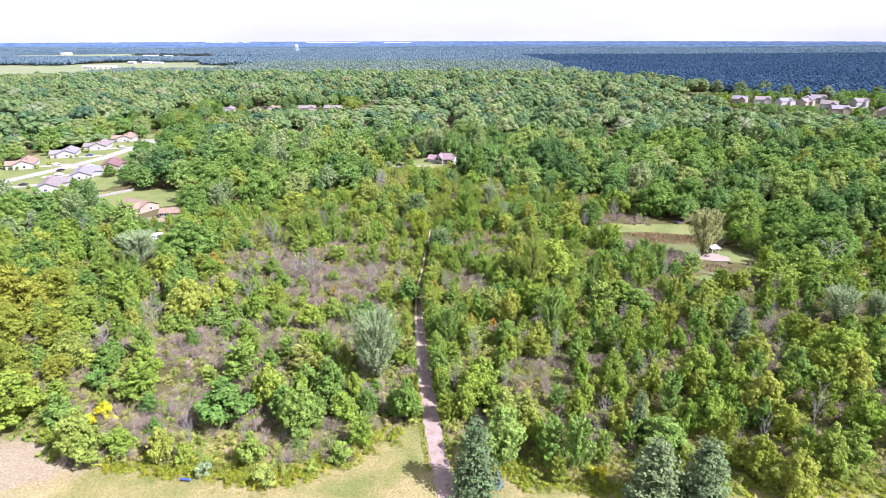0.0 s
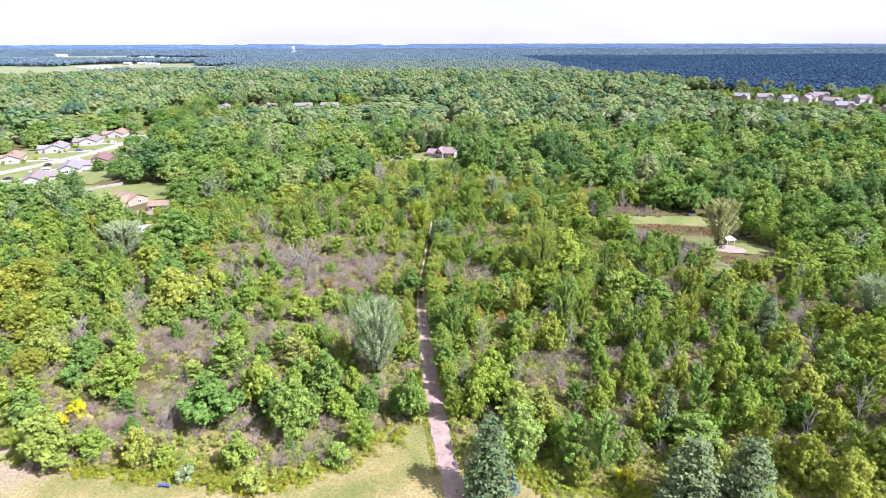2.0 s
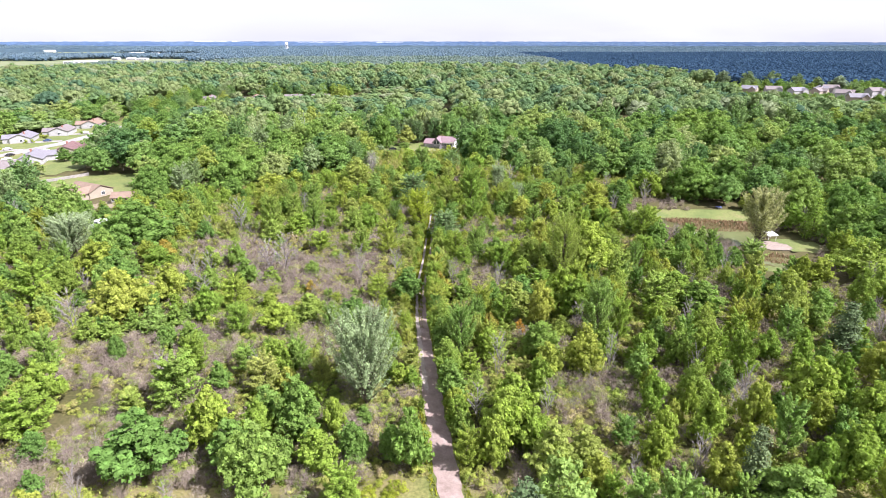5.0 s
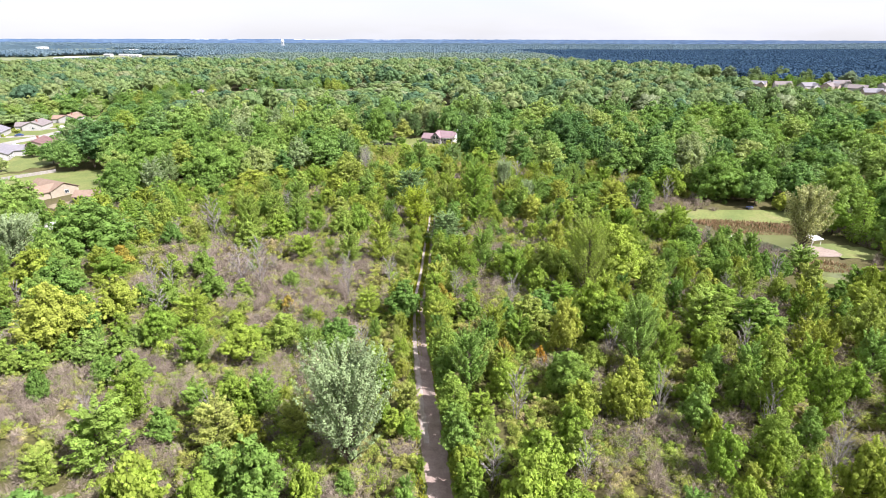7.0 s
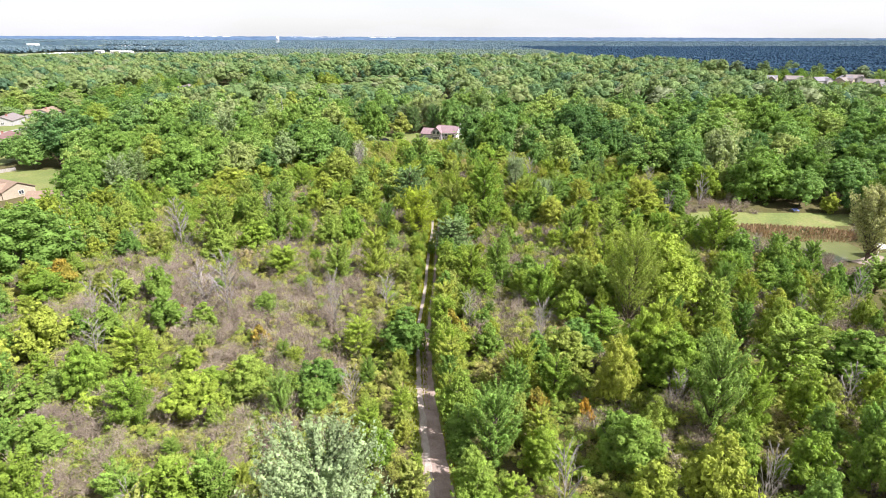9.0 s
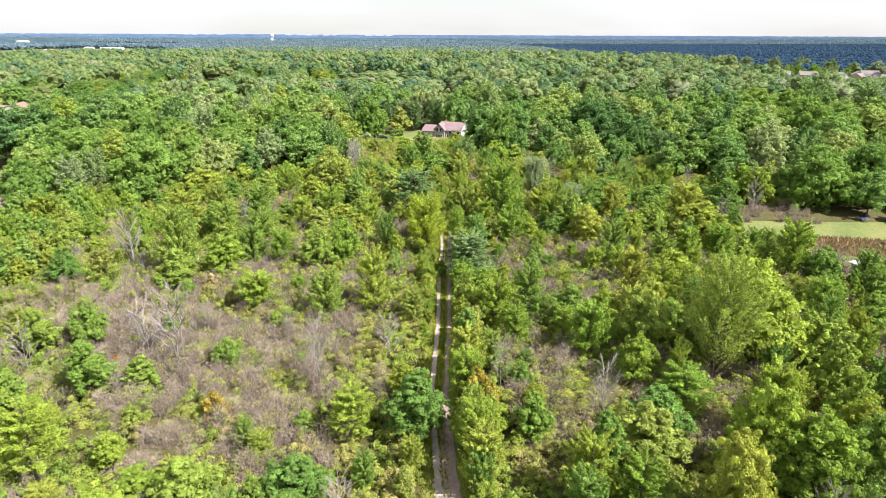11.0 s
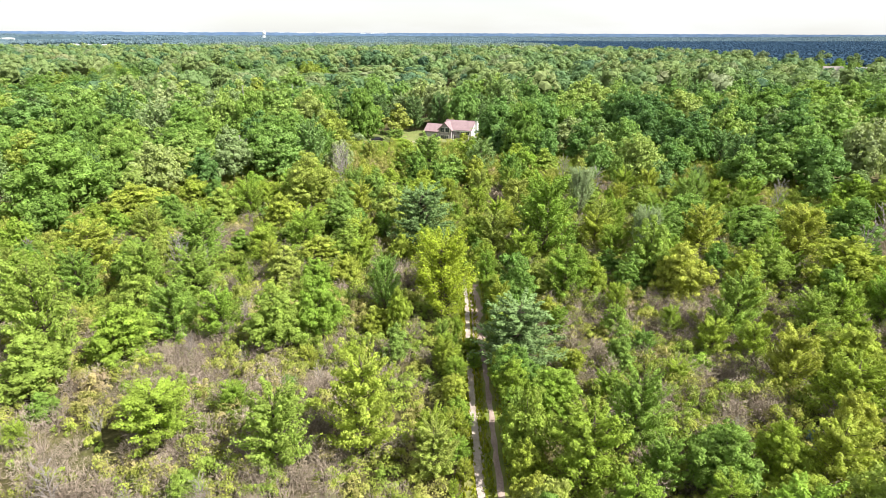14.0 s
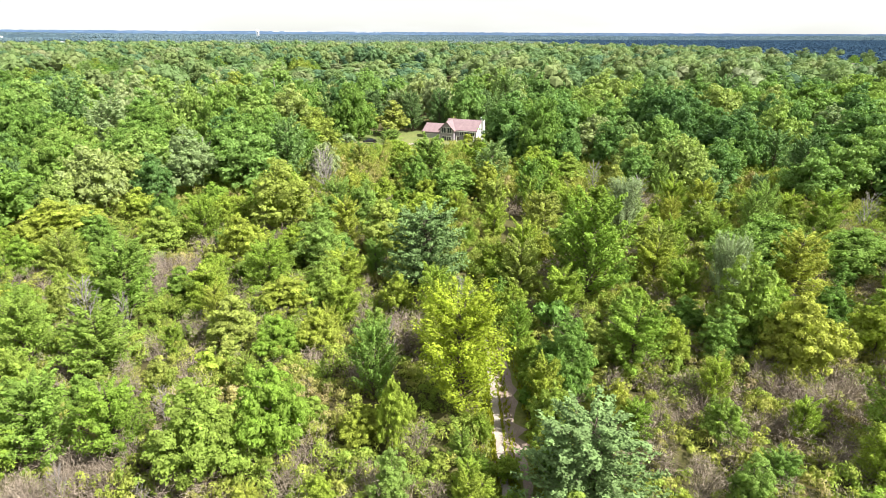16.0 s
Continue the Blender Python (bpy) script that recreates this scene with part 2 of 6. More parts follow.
def leaf_tris(rng, places, normals, size, long=1.25):
    """One pointed leaf clump at each place, lying across its normal."""
    k = len(places)
    a = unit(np.cross(normals, rng.normal(size=(k, 3))))
    b2 = np.cross(normals, a)
    s = size * rng.uniform(0.6, 1.35, (k, 1))
    v = np.empty((k, 3, 3))
    v[:, 0] = places + a * s * long * 0.62
    v[:, 1] = places - a * s * 0.5 + b2 * s * 0.5
    v[:, 2] = places - a * s * 0.5 - b2 * s * 0.5
    return v.reshape(-1, 3)


PHI = (1 + 5 ** 0.5) / 2
ICO_V = unit(np.array([(-1, PHI, 0), (1, PHI, 0), (-1, -PHI, 0), (1, -PHI, 0), (0, -1, PHI), (0, 1, PHI), (0, -1, -PHI), (0, 1, -PHI), (PHI, 0, -1), (PHI, 0, 1), (-PHI, 0, -1), (-PHI, 0, 1)]))
ICO_F = [(0, 11, 5), (0, 5, 1), (0, 1, 7), (0, 7, 10), (0, 10, 11), (1, 5, 9), (5, 11, 4), (11, 10, 2), (10, 7, 6), (7, 1, 8),
         (3, 9, 4), (3, 4, 2), (3, 2, 6), (3, 6, 8), (3, 8, 9), (4, 9, 5), (2, 4, 11), (6, 2, 10), (8, 6, 7), (9, 8, 1)]


# ---- lie of the land ----
def smooth01(v):
    v = np.clip(v, 0, 1)
    return v * v * (3 - 2 * v)


def pond_shape(x, y):
    """Below 1 inside the pond: a bent basin with a narrow arm."""
    a = ((x - 91 - 0.30 * (y - 214)) / 17.0) ** 2 + ((y - 212) / 11.0) ** 2
    c = ((x - 98) / 9.5) ** 2 + ((y - 187) / 7.0) ** 2
    return np.minimum(a, c)


def land(x, y):
    x, y = np.asarray(x, float), np.asarray(y, float)
    z = -3.3 * np.exp(-(((x - 108) / 62) ** 2 + ((y - 205) / 48) ** 2))
    z = z - 2.4 * smooth01((-x - 85) / 60) * smooth01((y - 170) / 80) * (1 - smooth01((y - 700) / 500))
    z = z - 1.7 * (1 - smooth01((pond_shape(x, y) - 0.55) / 0.75))
    far = np.hypot(x, y)
    return z + 28.0 * smooth01((far - 1900) / 2900) ** 1.2


def drop(x, y):
    return float(land(x, y))


PATH_Y = (-30, 40, 78, 92, 112, 128, 146, 163, 180, 200, 216, 245, 300, 345)
PATH_X = (7.0, 4.0, 0.6, -1.6, -4.0, -5.6, -7.0, -7.5, -6.3, -5.6, -4.6, -4.0, -3.0, -6.0)


def path_x(y):
    return np.interp(y, PATH_Y, PATH_X)


FIELD_X = (-160, -91, -80, -72, -47, -33, -23, -16, -9.5, -5.5, 2.0, 5.0, 11.8, 29, 77, 140)
FIELD_Y = (118, 97, 91, 84.8, 83.6, 80.3, 83.5, 89.0, 93.4, 97.0, 96.0, 86, 81.7, 78.3, 78, 78)


def field_edge(x):
    return np.interp(x, FIELD_X, FIELD_Y)


def sheet(name, xs, ys, material, lift=0.0, keep=None, label="", category="", smooth=True):
    """A piece of ground that follows the land; keep picks cells by their centres."""
    X, Y = np.meshgrid(xs, ys)
    Z = land(X, Y) + lift
    g = Geo()
    w = len(xs)
    cells = [(j * w + i, j * w + i + 1, (j + 1) * w + i + 1, (j + 1) * w + i) for j in range(len(ys) - 1) for i in range(w - 1)
             if keep is None or keep((xs[i] + xs[i + 1]) / 2, (ys[j] + ys[j + 1]) / 2)]
    used = sorted({i for c in cells for i in c})
    at = {i: k for k, i in enumerate(used)}
    pts = np.stack([X.ravel(), Y.ravel(), Z.ravel()], 1)[used]
    g.add(pts, [tuple(at[i] for i in c) for c in cells])
    return tagged(part(name, g, material, None, "", smooth), label, category, "", "structure")


def ground_material():
    m, n, l, p = node_material("ground_cover", 0.95, 0.1)
    floor_c = ramp(n, l, noise_out(n, l, 0.05, 6.0), ((0.3, (0.050, 0.055, 0.020)), (0.5, (0.085, 0.080, 0.032)), (0.7, (0.120, 0.098, 0.058))))
    grass = ramp(n, l, noise_out(n, l, 0.09, 6.0), ((0.34, (0.130, 0.150, 0.045)), (0.46, (0.190, 0.182, 0.068)), (0.56, (0.245, 0.210, 0.095)), (0.70, (0.285, 0.240, 0.125))))
    t = n.new("ShaderNodeTexCoord")
    s = n.new("ShaderNodeSeparateXYZ")
    l.new(t.outputs["Object"], s.inputs[0])
    j = n.new("ShaderNodeMath")
    j.operation = "MULTIPLY_ADD"
    j.inputs[1].default_value = 14.0
    l.new(noise_out(n, l, 0.12), j.inputs[0])
    l.new(s.outputs["Y"], j.inputs[2])
    k = n.new("ShaderNodeMapRange")
    k.inputs[1].default_value, k.inputs[2].default_value = 100.0, 109.0
    l.new(j.outputs[0], k.inputs[0])
    c = blend(n, l, grass, floor_c, k.outputs[0])
    reach = n.new("ShaderNodeMapping")
    reach.inputs["Location"].default_value, reach.inputs["Scale"].default_value = (4.1, -10.2, 0), (1 / 21, 1 / 8.4, 0)
    l.new(t.outputs["Object"], reach.inputs[0])
    away = n.new("ShaderNodeVectorMath")
    away.operation = "LENGTH"
    l.new(reach.outputs[0], away.inputs[0])
    ragged = n.new("ShaderNodeMath")
    ragged.operation = "MULTIPLY_ADD"
    ragged.inputs[1].default_value = 1.3
    l.new(noise_out(n, l, 0.28, 6.0), ragged.inputs[0])
    l.new(away.outputs["Value"], ragged.inputs[2])
    bare = n.new("ShaderNodeMapRange")
    bare.inputs[1].default_value, bare.inputs[2].default_value, bare.inputs[3].default_value, bare.inputs[4].default_value = 1.35, 1.75, 1.0, 0.0
    l.new(ragged.outputs[0], bare.inputs[0])
    earth = ramp(n, l, noise_out(n, l, 0.4, 5.0), ((0.3, (0.215, 0.178, 0.112)), (0.7, (0.270, 0.228, 0.155))))
    c = blend(n, l, c, earth, bare.outputs[0])
    fine = n.new("ShaderNodeMapRange")
    fine.inputs[1].default_value, fine.inputs[2].default_value, fine.inputs[3].default_value, fine.inputs[4].default_value = 0.3, 0.7, 0.65, 1.3
    l.new(noise_out(n, l, 2.2, 5.0), fine.inputs[0])
    l.new(blend(n, l, c, fine.outputs[0], 1.0, "MULTIPLY"), p.inputs["Base Color"])
    return m


GROUND = ground_material()
LAWN = mottled("lawn", ((0.3, (0.105, 0.140, 0.042)), (0.55, (0.150, 0.175, 0.055)), (0.75, (0.205, 0.190, 0.085))), 0.09, 1.6)
MEADOW = mottled("hay_meadow", ((0.3, (0.140, 0.180, 0.085)), (0.7, (0.200, 0.215, 0.115))), 0.01, 0.1)
GRAVEL = mottled("gravel_track", ((0.28, (0.195, 0.145, 0.125)), (0.5, (0.265, 0.205, 0.180)), (0.75, (0.33, 0.27, 0.245))), 0.5, 7.0, 0.95, 0.1, 0.2)
GRAVEL_PALE = mottled("gravel_rut", ((0.28, (0.25, 0.205, 0.18)), (0.7, (0.42, 0.37, 0.34))), 0.7, 8.0, 0.95, 0.1, 0.2)
VERGE = mottled("track_verge_grass", ((0.3, (0.095, 0.125, 0.026)), (0.55, (0.145, 0.165, 0.038)), (0.75, (0.19, 0.175, 0.07))), 0.35, 3.0)
DIRT = mottled("bare_dirt", ((0.3, (0.205, 0.170, 0.108)), (0.7, (0.265, 0.222, 0.150))), 0.2, 2.5)
CONCRETE = mottled("street_concrete", ((0.3, (0.255, 0.24, 0.225)), (0.7, (0.325, 0.31, 0.295))), 0.08, 1.2)
SAND = mottled("pond_sand", ((0.3, (0.235, 0.185, 0.155)), (0.7, (0.31, 0.26, 0.225))), 0.5, 4.0)

axis_x = np.concatenate([-np.geomspace(4900, 180, 34), np.arange(-174, 175, 6.0), np.geomspace(180, 4900, 34)])
axis_y = np.concatenate([-np.geomspace(600, 30, 8), np.arange(-20, 312, 4.0), np.geomspace(316, 4900, 52)])
sheet("ground", axis_x, axis_y, GROUND, 0.0, None, "rough grass and leaf-strewn ground under the scrub", "ground")


def ribbon(name, ys, offset, half, material, lift, label, wobble=0.0, category="path", taper=999.0):
    """A strip along the track, offset sideways from its middle."""
    g, v = Geo(), []
    r = np.random.default_rng(5)
    for y in ys:
        c = float(path_x(y)) + offset
        wide = half if y < taper else half * max(0.62, 1 - 0.012 * (y - taper))
        a, b2 = wide * (1 + wobble * r.normal()), wide * (1 + wobble * r.normal())
        for k in (-a, 0.0, b2):
            x = c + k
            v.append((x, y, drop(x, y) + lift - (0.03 if k else 0.0)))
    g.add(v, [(3 * i + k, 3 * i + k + 1, 3 * i + k + 4, 3 * i + k + 3) for i in range(len(ys) - 1) for k in (0, 1)])
    return tagged(part(name, g, material, None, "", True), label, category, "", "structure")


ribbon("track_verge", np.arange(96, 228, 1.5), 0.0, 2.4, VERGE, 0.05, "grassy verge and middle strip of the farm track", 0.12, "grass strip")
ribbon("track_gravel", np.arange(-28, 163, 1.2), 0.0, 1.65, GRAVEL, 0.105, "pinkish gravel farm track with worn edges", 0.09, "track", 122.0)
# West rut's paler and east rut's darker gravel stand in for sun and shade.
ribbon("track_rut_west", np.arange(118, 226, 1.0), -0.80, 0.42, GRAVEL_PALE, 0.125, "pale wheel rut of the farm track, sun put into its colour", 0.25, "track")
ribbon("track_dirt", np.arange(203, 224, 1.0), 0.05, 1.15, GRAVEL, 0.12, "bare pinkish dirt of the narrowing track", 0.3, "track")
ribbon("track_rut_east", np.arange(140, 204, 1.2), 0.92, 0.30, GRAVEL, 0.125, "gravel wheel rut of the farm track, shade put into its darker colour", 0.3, "track")


def spot(cx, cy, rx, ry, turn=0.0, rag=0.0, seed=3.1):
    """An uneven round patch of the plan, as a test on x and y."""
    c, s = math.cos(radians(turn)), math.sin(radians(turn))

    def inside(x, y):
        u, w = (x - cx) * c + (y - cy) * s, -(x - cx) * s + (y - cy) * c
        return (u / rx) ** 2 + (w / ry) ** 2 < 1 + rag * noise.noise((x * 0.09, y * 0.09, seed))
    return inside


def spot_sheet(name, cx, cy, rx, ry, material, label, category, turn=0.0, lift=0.06, step=1.5, rag=0.5):
    f = spot(cx, cy, rx, ry, turn, rag)
    r = max(rx, ry) * 1.25
    return sheet(name, np.arange(cx - r, cx + r, step), np.arange(cy - r, cy + r, step), material, lift, f, label, category)


spot_sheet("pond_lawn", 94, 231, 29, 6.5, LAWN, "mown lawn behind the pond", "lawn", 0, 0.07, 1.5)
spot_sheet("beach_lawn", 109, 201, 10, 6, LAWN, "mown lawn beside the pond's beach", "lawn", -20, 0.07, 1.5)
spot_sheet("bank_lawn", 94, 178.5, 9, 3.2, LAWN, "mown strip on the near bank of the pond", "lawn", 0, 0.07, 1.0)
spot_sheet("pond_beach", 100, 201.0, 7.5, 5.0, SAND, "pale sandy beach by the pond", "beach", -25, 0.14, 0.8, 0.3)
spot_sheet("house_lawn", -10, 357, 32, 17, LAWN, "mown lawn round the lone house", "lawn", 0, 0.07, 2.0, 0.4)
spot_sheet("drive_gravel", -20, 346, 13, 2.2, GRAVEL_PALE, "pale gravel drive beside the lone house", "driveway", 8, 0.14, 1.0, 0.4)
spot_sheet("back_lawn", -168, 277, 46, 22, LAWN, "bright mown back lawn behind the tan house", "lawn", 12, 0.07, 2.0, 0.3)
spot_sheet("tan_house_drive", -122, 247, 14, 7, DIRT, "worn gravel yard beside the tan house", "driveway", 10, 0.12, 1.2, 0.3)
spot_sheet("east_yard", 140, 178, 9, 5, DIRT, "sunlit dirt yard among the trees", "yard", 0, 0.08, 1.5, 0.5)
spot_sheet("hay_field", -950, 1430, 455, 345, MEADOW, "pale green hay field far off", "field", -4, 0.8, 30, 0.2)
spot_sheet("store_field", -880, 1745, 160, 160, MEADOW, "pale field round the far stores", "field", 0, 0.85, 30, 0.2)
spot_sheet("shed_field", -1080, 2190, 340, 200, MEADOW, "pale field round the far sheds", "field", 0, 0.9, 40, 0.2)
spot_sheet("far_hay_field", -1600, 2330, 460, 320, MEADOW, "pale hay field near the horizon", "field", -4, 1.2, 40, 0.2)

# pond water
wv = []
for i in range(40):
    a = 6.2832 * i / 40
    wv.append((93 + 27 * math.cos(a), 203 + 25 * math.sin(a), -4.25))
WATER, wn2, wl2, wp2 = node_material("pond_water", 0.12, 0.35)
wl2.new(ramp(wn2, wl2, noise_out(wn2, wl2, 0.08), ((0.35, (0.110, 0.125, 0.050)), (0.65, (0.150, 0.165, 0.075)))), wp2.inputs["Base Color"])
wb = wn2.new("ShaderNodeBump")
wb.inputs["Strength"].default_value = 0.06
wl2.new(noise_out(wn2, wl2, 2.5, 3.0), wb.inputs["Height"])
wl2.new(wb.outputs[0], wp2.inputs["Normal"])
tagged(part("pond_water", Geo().add(wv, [tuple(range(40))]), WATER), "murky olive-green water of a small pond", "pond", "", "structure")

# streets of the western houses
STREET = ((-262, 300), (-250, 322), (-240, 352), (-232, 386), (-230, 430), (-226, 494), (-216, 530))
UPPER_STREET = ((-216, 610), (-213, 640), (-212, 690))


def street(name, pts, half, label, lift=0.15):
    g, v = Geo(), []
    fine = []
    for (x0, y0), (x1, y1) in zip(pts, pts[1:]):
        fine += [(x0 + (x1 - x0) * k / 6, y0 + (y1 - y0) * k / 6) for k in range(6)]
    fine.append(pts[-1])
    for i, (x, y) in enumerate(fine):
        a, c = fine[max(i - 1, 0)], fine[min(i + 1, len(fine) - 1)]
        d = math.hypot(c[0] - a[0], c[1] - a[1])
        nx, ny = (c[1] - a[1]) / d, -(c[0] - a[0]) / d
        for k in (-half, half):
            v.append((x + nx * k, y + ny * k, drop(x + nx * k, y + ny * k) + lift))
    g.add(v, [(2 * i, 2 * i + 1, 2 * i + 3, 2 * i + 2) for i in range(len(fine) - 1)])
    return tagged(part(name, g, CONCRETE, None, "", True), label, "road", "", "structure")


street("road", STREET, 4.4, "pale concrete street between suburban houses")
street("road_upper", UPPER_STREET, 4.4, "pale street between houses among the trees")
street("road_east", ((330, 640), (390, 640), (450, 650), (520, 640)), 4.5, "pale street among the eastern houses")
spot_sheet("suburb_lawn", -225, 385, 62, 110, LAWN, "front lawns along the pale street", "lawn", 0, 0.09, 4.0, 0.2)

WEST_SPOTS = ((-213, 302), (-212, 330), (-208, 354), (-266, 360), (-261, 396), (-254, 424), (-252, 458), (-318, 430), (-348, 480), (-215, 548), (-236, 645), (-190, 650), (-152, 655), (-122, 650), (-56, 612))
EAST_SPOTS = ((350, 690), (372, 682), (388, 664), (408, 660), (428, 688), (420, 634), (402, 590), (470, 660), (462, 600), (436, 572), (500, 640), (448, 700))
HOUSE_SPOTS = WEST_SPOTS + EAST_SPOTS


# ---- trees and shrubs ----
def crown_lobes(rng, count, wide, low, high, top=0.5, size=(0.23, 0.36)):
    """Leafy lobes spread through an egg-shaped crown; top narrows it upwards."""
    out_ = []
    for i in range(count):
        u = (i + 0.5) / count
        z = low + (high - low) * (0.10 + 0.82 * u + rng.uniform(-0.07, 0.07))
        girth = wide * 0.5 * (math.sin(math.pi * min(1.0, 0.22 + 0.78 * u)) ** 0.6 * (1 - top * u) + 0.12)
        a = i * 2.4 + rng.uniform(-0.5, 0.5)
        d = girth * rng.uniform(0.25, 0.98)
        r = max(girth, wide * 0.18) * rng.uniform(size[0] * 0.72, size[1] * 1.08) * 1.45
        out_.append((np.array((math.cos(a) * d, math.sin(a) * d, z)), r * np.array((1, 1, rng.uniform(0.75, 1.05)))))
    return out_


def lobe_leaves(rng, lobes, count, size, ragged=0.17, toss=0.42):
    area = np.array([r[0] * r[0] for _, r in lobes])
    pick = rng.choice(len(lobes), count, p=area / area.sum())
    d = unit(rng.normal(size=(count, 3)) + np.array((0, 0, 0.35)))
    c = np.array([c for c, _ in lobes])[pick]
    r = np.array([r for _, r in lobes])[pick]
    places = c + d * r * (1 + ragged * rng.normal(size=(count, 1)) - 0.08)
    return leaf_tris(rng, places, unit(d + np.array((0, 0, 0.15)) + toss * rng.normal(size=(count, 3))), size)


def lobe_cores(geo, rng, lobes, shrink=0.72, tone=0.5):
    for c, r in lobes:
        geo.add(c + ICO_V * r * shrink * rng.uniform(0.8, 1.15, (12, 1)), ICO_F, tone)


def add_sprays(geo, rng, lobes, count, leaves, size, radius, toss=0.55, flat=0.7):
    """Sprays of leaves set all over the lobes; each is a small dome of leaves with a tone of its own."""
    area = np.array([r[0] * r[0] for _, r in lobes])
    pick = rng.choice(len(lobes), count, p=area / area.sum())
    d = unit(rng.normal(size=(count, 3)) + np.array((0, 0, 0.45)))
    mids = np.array([c for c, _ in lobes])[pick] + d * np.array([r for _, r in lobes])[pick] * rng.uniform(0.5, 1.18, (count, 1))
    wide = radius * rng.uniform(0.6, 1.4, count)
    own = rng.uniform(0, 1, count)
    k = rng.choice(count, leaves, p=wide ** 2 / (wide ** 2).sum())
    q = unit(rng.normal(size=(leaves, 3)) + 0.6 * d[k] + np.array((0, 0, 0.5)))
    places = mids[k] + q * wide[k][:, None] * np.array((1, 1, flat)) * rng.uniform(0.7, 1.1, (leaves, 1))
    geo.tris(leaf_tris(rng, places, unit(q + np.array((0, 0, 0.2)) + toss * rng.normal(size=(leaves, 3))), size), own[k])


def limbs(geo, rng, high, wide, thick, count, low=0.2, rise=0.5, twigs=0):
    """A leaning trunk with limbs, and twigs on them."""
    lean = rng.normal(0, 0.03, 2) * high
    trunk = [(lean[0] * u * u, lean[1] * u * u, high * u) for u in (0, 0.25, 0.5, 0.75, 0.96)]
    tube(geo, trunk, [thick * k for k in (1.15, 0.85, 0.62, 0.36, 0.08)], 6)
    tips = []
    for i in range(count):
        u = low + (0.9 - low) * (i + rng.uniform(0, 0.6)) / count
        a = i * 2.4 + rng.uniform(-0.4, 0.4)
        reach = wide * 0.5 * (1 - 0.55 * u) * rng.uniform(0.75, 1.1)
        s = np.array((lean[0] * u * u, lean[1] * u * u, high * u))
        e = s + np.array((math.cos(a) * reach, math.sin(a) * reach, reach * rise * rng.uniform(1.0, 2.0)))
        m = (s + e) / 2 + np.array((0, 0, -0.10 * reach))
        t = thick * (1 - u) * 0.55 + 0.025
        tube(geo, [s, m, e], [t, t * 0.65, 0.015 + t * 0.12], 4)
        tips.append((s, e))
        for _ in range(twigs):
            k = rng.uniform(0.25, 0.9)
            p = s + (e - s) * k
            q = p + np.array((math.cos(a), math.sin(a), 0.9)) * reach * rng.uniform(0.15, 0.45) + rng.normal(0, 0.14, 3) * reach
            tube(geo, [p, q], [0.036 + 0.2 * t * (1 - k), 0.014], 3)
    return tips


def rooted(name, label, category, group=""):
    root = new(name)
    root.empty_display_size = 0.3
    return tagged(root, label, category, group)


def broadleaf(name, label, category, group, material, seed, high=8.0, wide=6.0, leaves=1100, size=0.42, lobes=11, top=0.45, low=0.14, bark=BARK, sprays=320, spray=0.058):
    rng = np.random.default_rng(seed)
    root = rooted(name, label, category, group)
    g = Geo()
    limbs(g, rng, high * 0.9, wide * 0.8, 0.014 * high + 0.03, 7)
    part("trunk", g, bark, root)
    c = Geo()
    ls = crown_lobes(rng, int(lobes * 2.0), wide, low * high, high, top)
    lobe_cores(c, rng, ls, 0.45)
    c.tris(lobe_leaves(rng, [(p, r * 0.62) for p, r in ls], leaves // 4, size * 1.5, 0.1, 0.3), 0.4)
    add_sprays(c, rng, ls, sprays, leaves, size * 1.2, wide * spray)
    part("crown", c, material, root)
    return root, high, wide


def feathery(name, label, category, group, material, seed, high=9.0, wide=6.0, leaves=1500, size=0.4, branches=34, rise=1.1, bark=BARK, spread=0.30):
    """A tree of ascending sprays, leafy along their outer part."""
    rng = np.random.default_rng(seed)
    root = rooted(name, label, category, group)
    g, c = Geo(), Geo()
    tube(g, [(0, 0, 0), (0.05 * wide, 0, high * 0.4), (0, 0.04 * wide, high * 0.92)], [0.016 * high + 0.04, 0.010 * high + 0.02, 0.02], 6)
    per = leaves // branches
    for i in range(branches):
        u = 0.03 + 0.79 * (i + rng.uniform(0, 1)) / branches
        a = i * 2.4 + rng.uniform(-0.4, 0.4)
        reach = wide * 0.5 * (1 - 0.62 * u ** 1.5) * rng.uniform(0.7, 1.08)
        s = np.array((0, 0, high * u))
        e = s + np.array((math.cos(a) * reach, math.sin(a) * reach, min(reach * rise * rng.uniform(0.6, 1.5), high * 1.02 - high * u)))
        tube(g, [s, (s + e) / 2 - np.array((0, 0, 0.06 * reach)), e], [0.012 * high * (1 - u) + 0.02, 0.03, 0.012], 3)
        k = rng.uniform(0.25, 1.05, (per, 1))
        d = unit(rng.normal(size=(per, 3)))
        places = s + (e - s) * k + d * reach * spread * (1.15 - 0.65 * k) * rng.uniform(0.3, 1.0, (per, 1))
        c.tris(leaf_tris(rng, places, unit(d + np.array((0, 0, 0.5)) + 0.45 * rng.normal(size=(per, 3))), size, 1.5), rng.uniform(0, 1))
    part("trunk", g, bark, root)
    part("crown", c, material, root)
    return root, high, wide


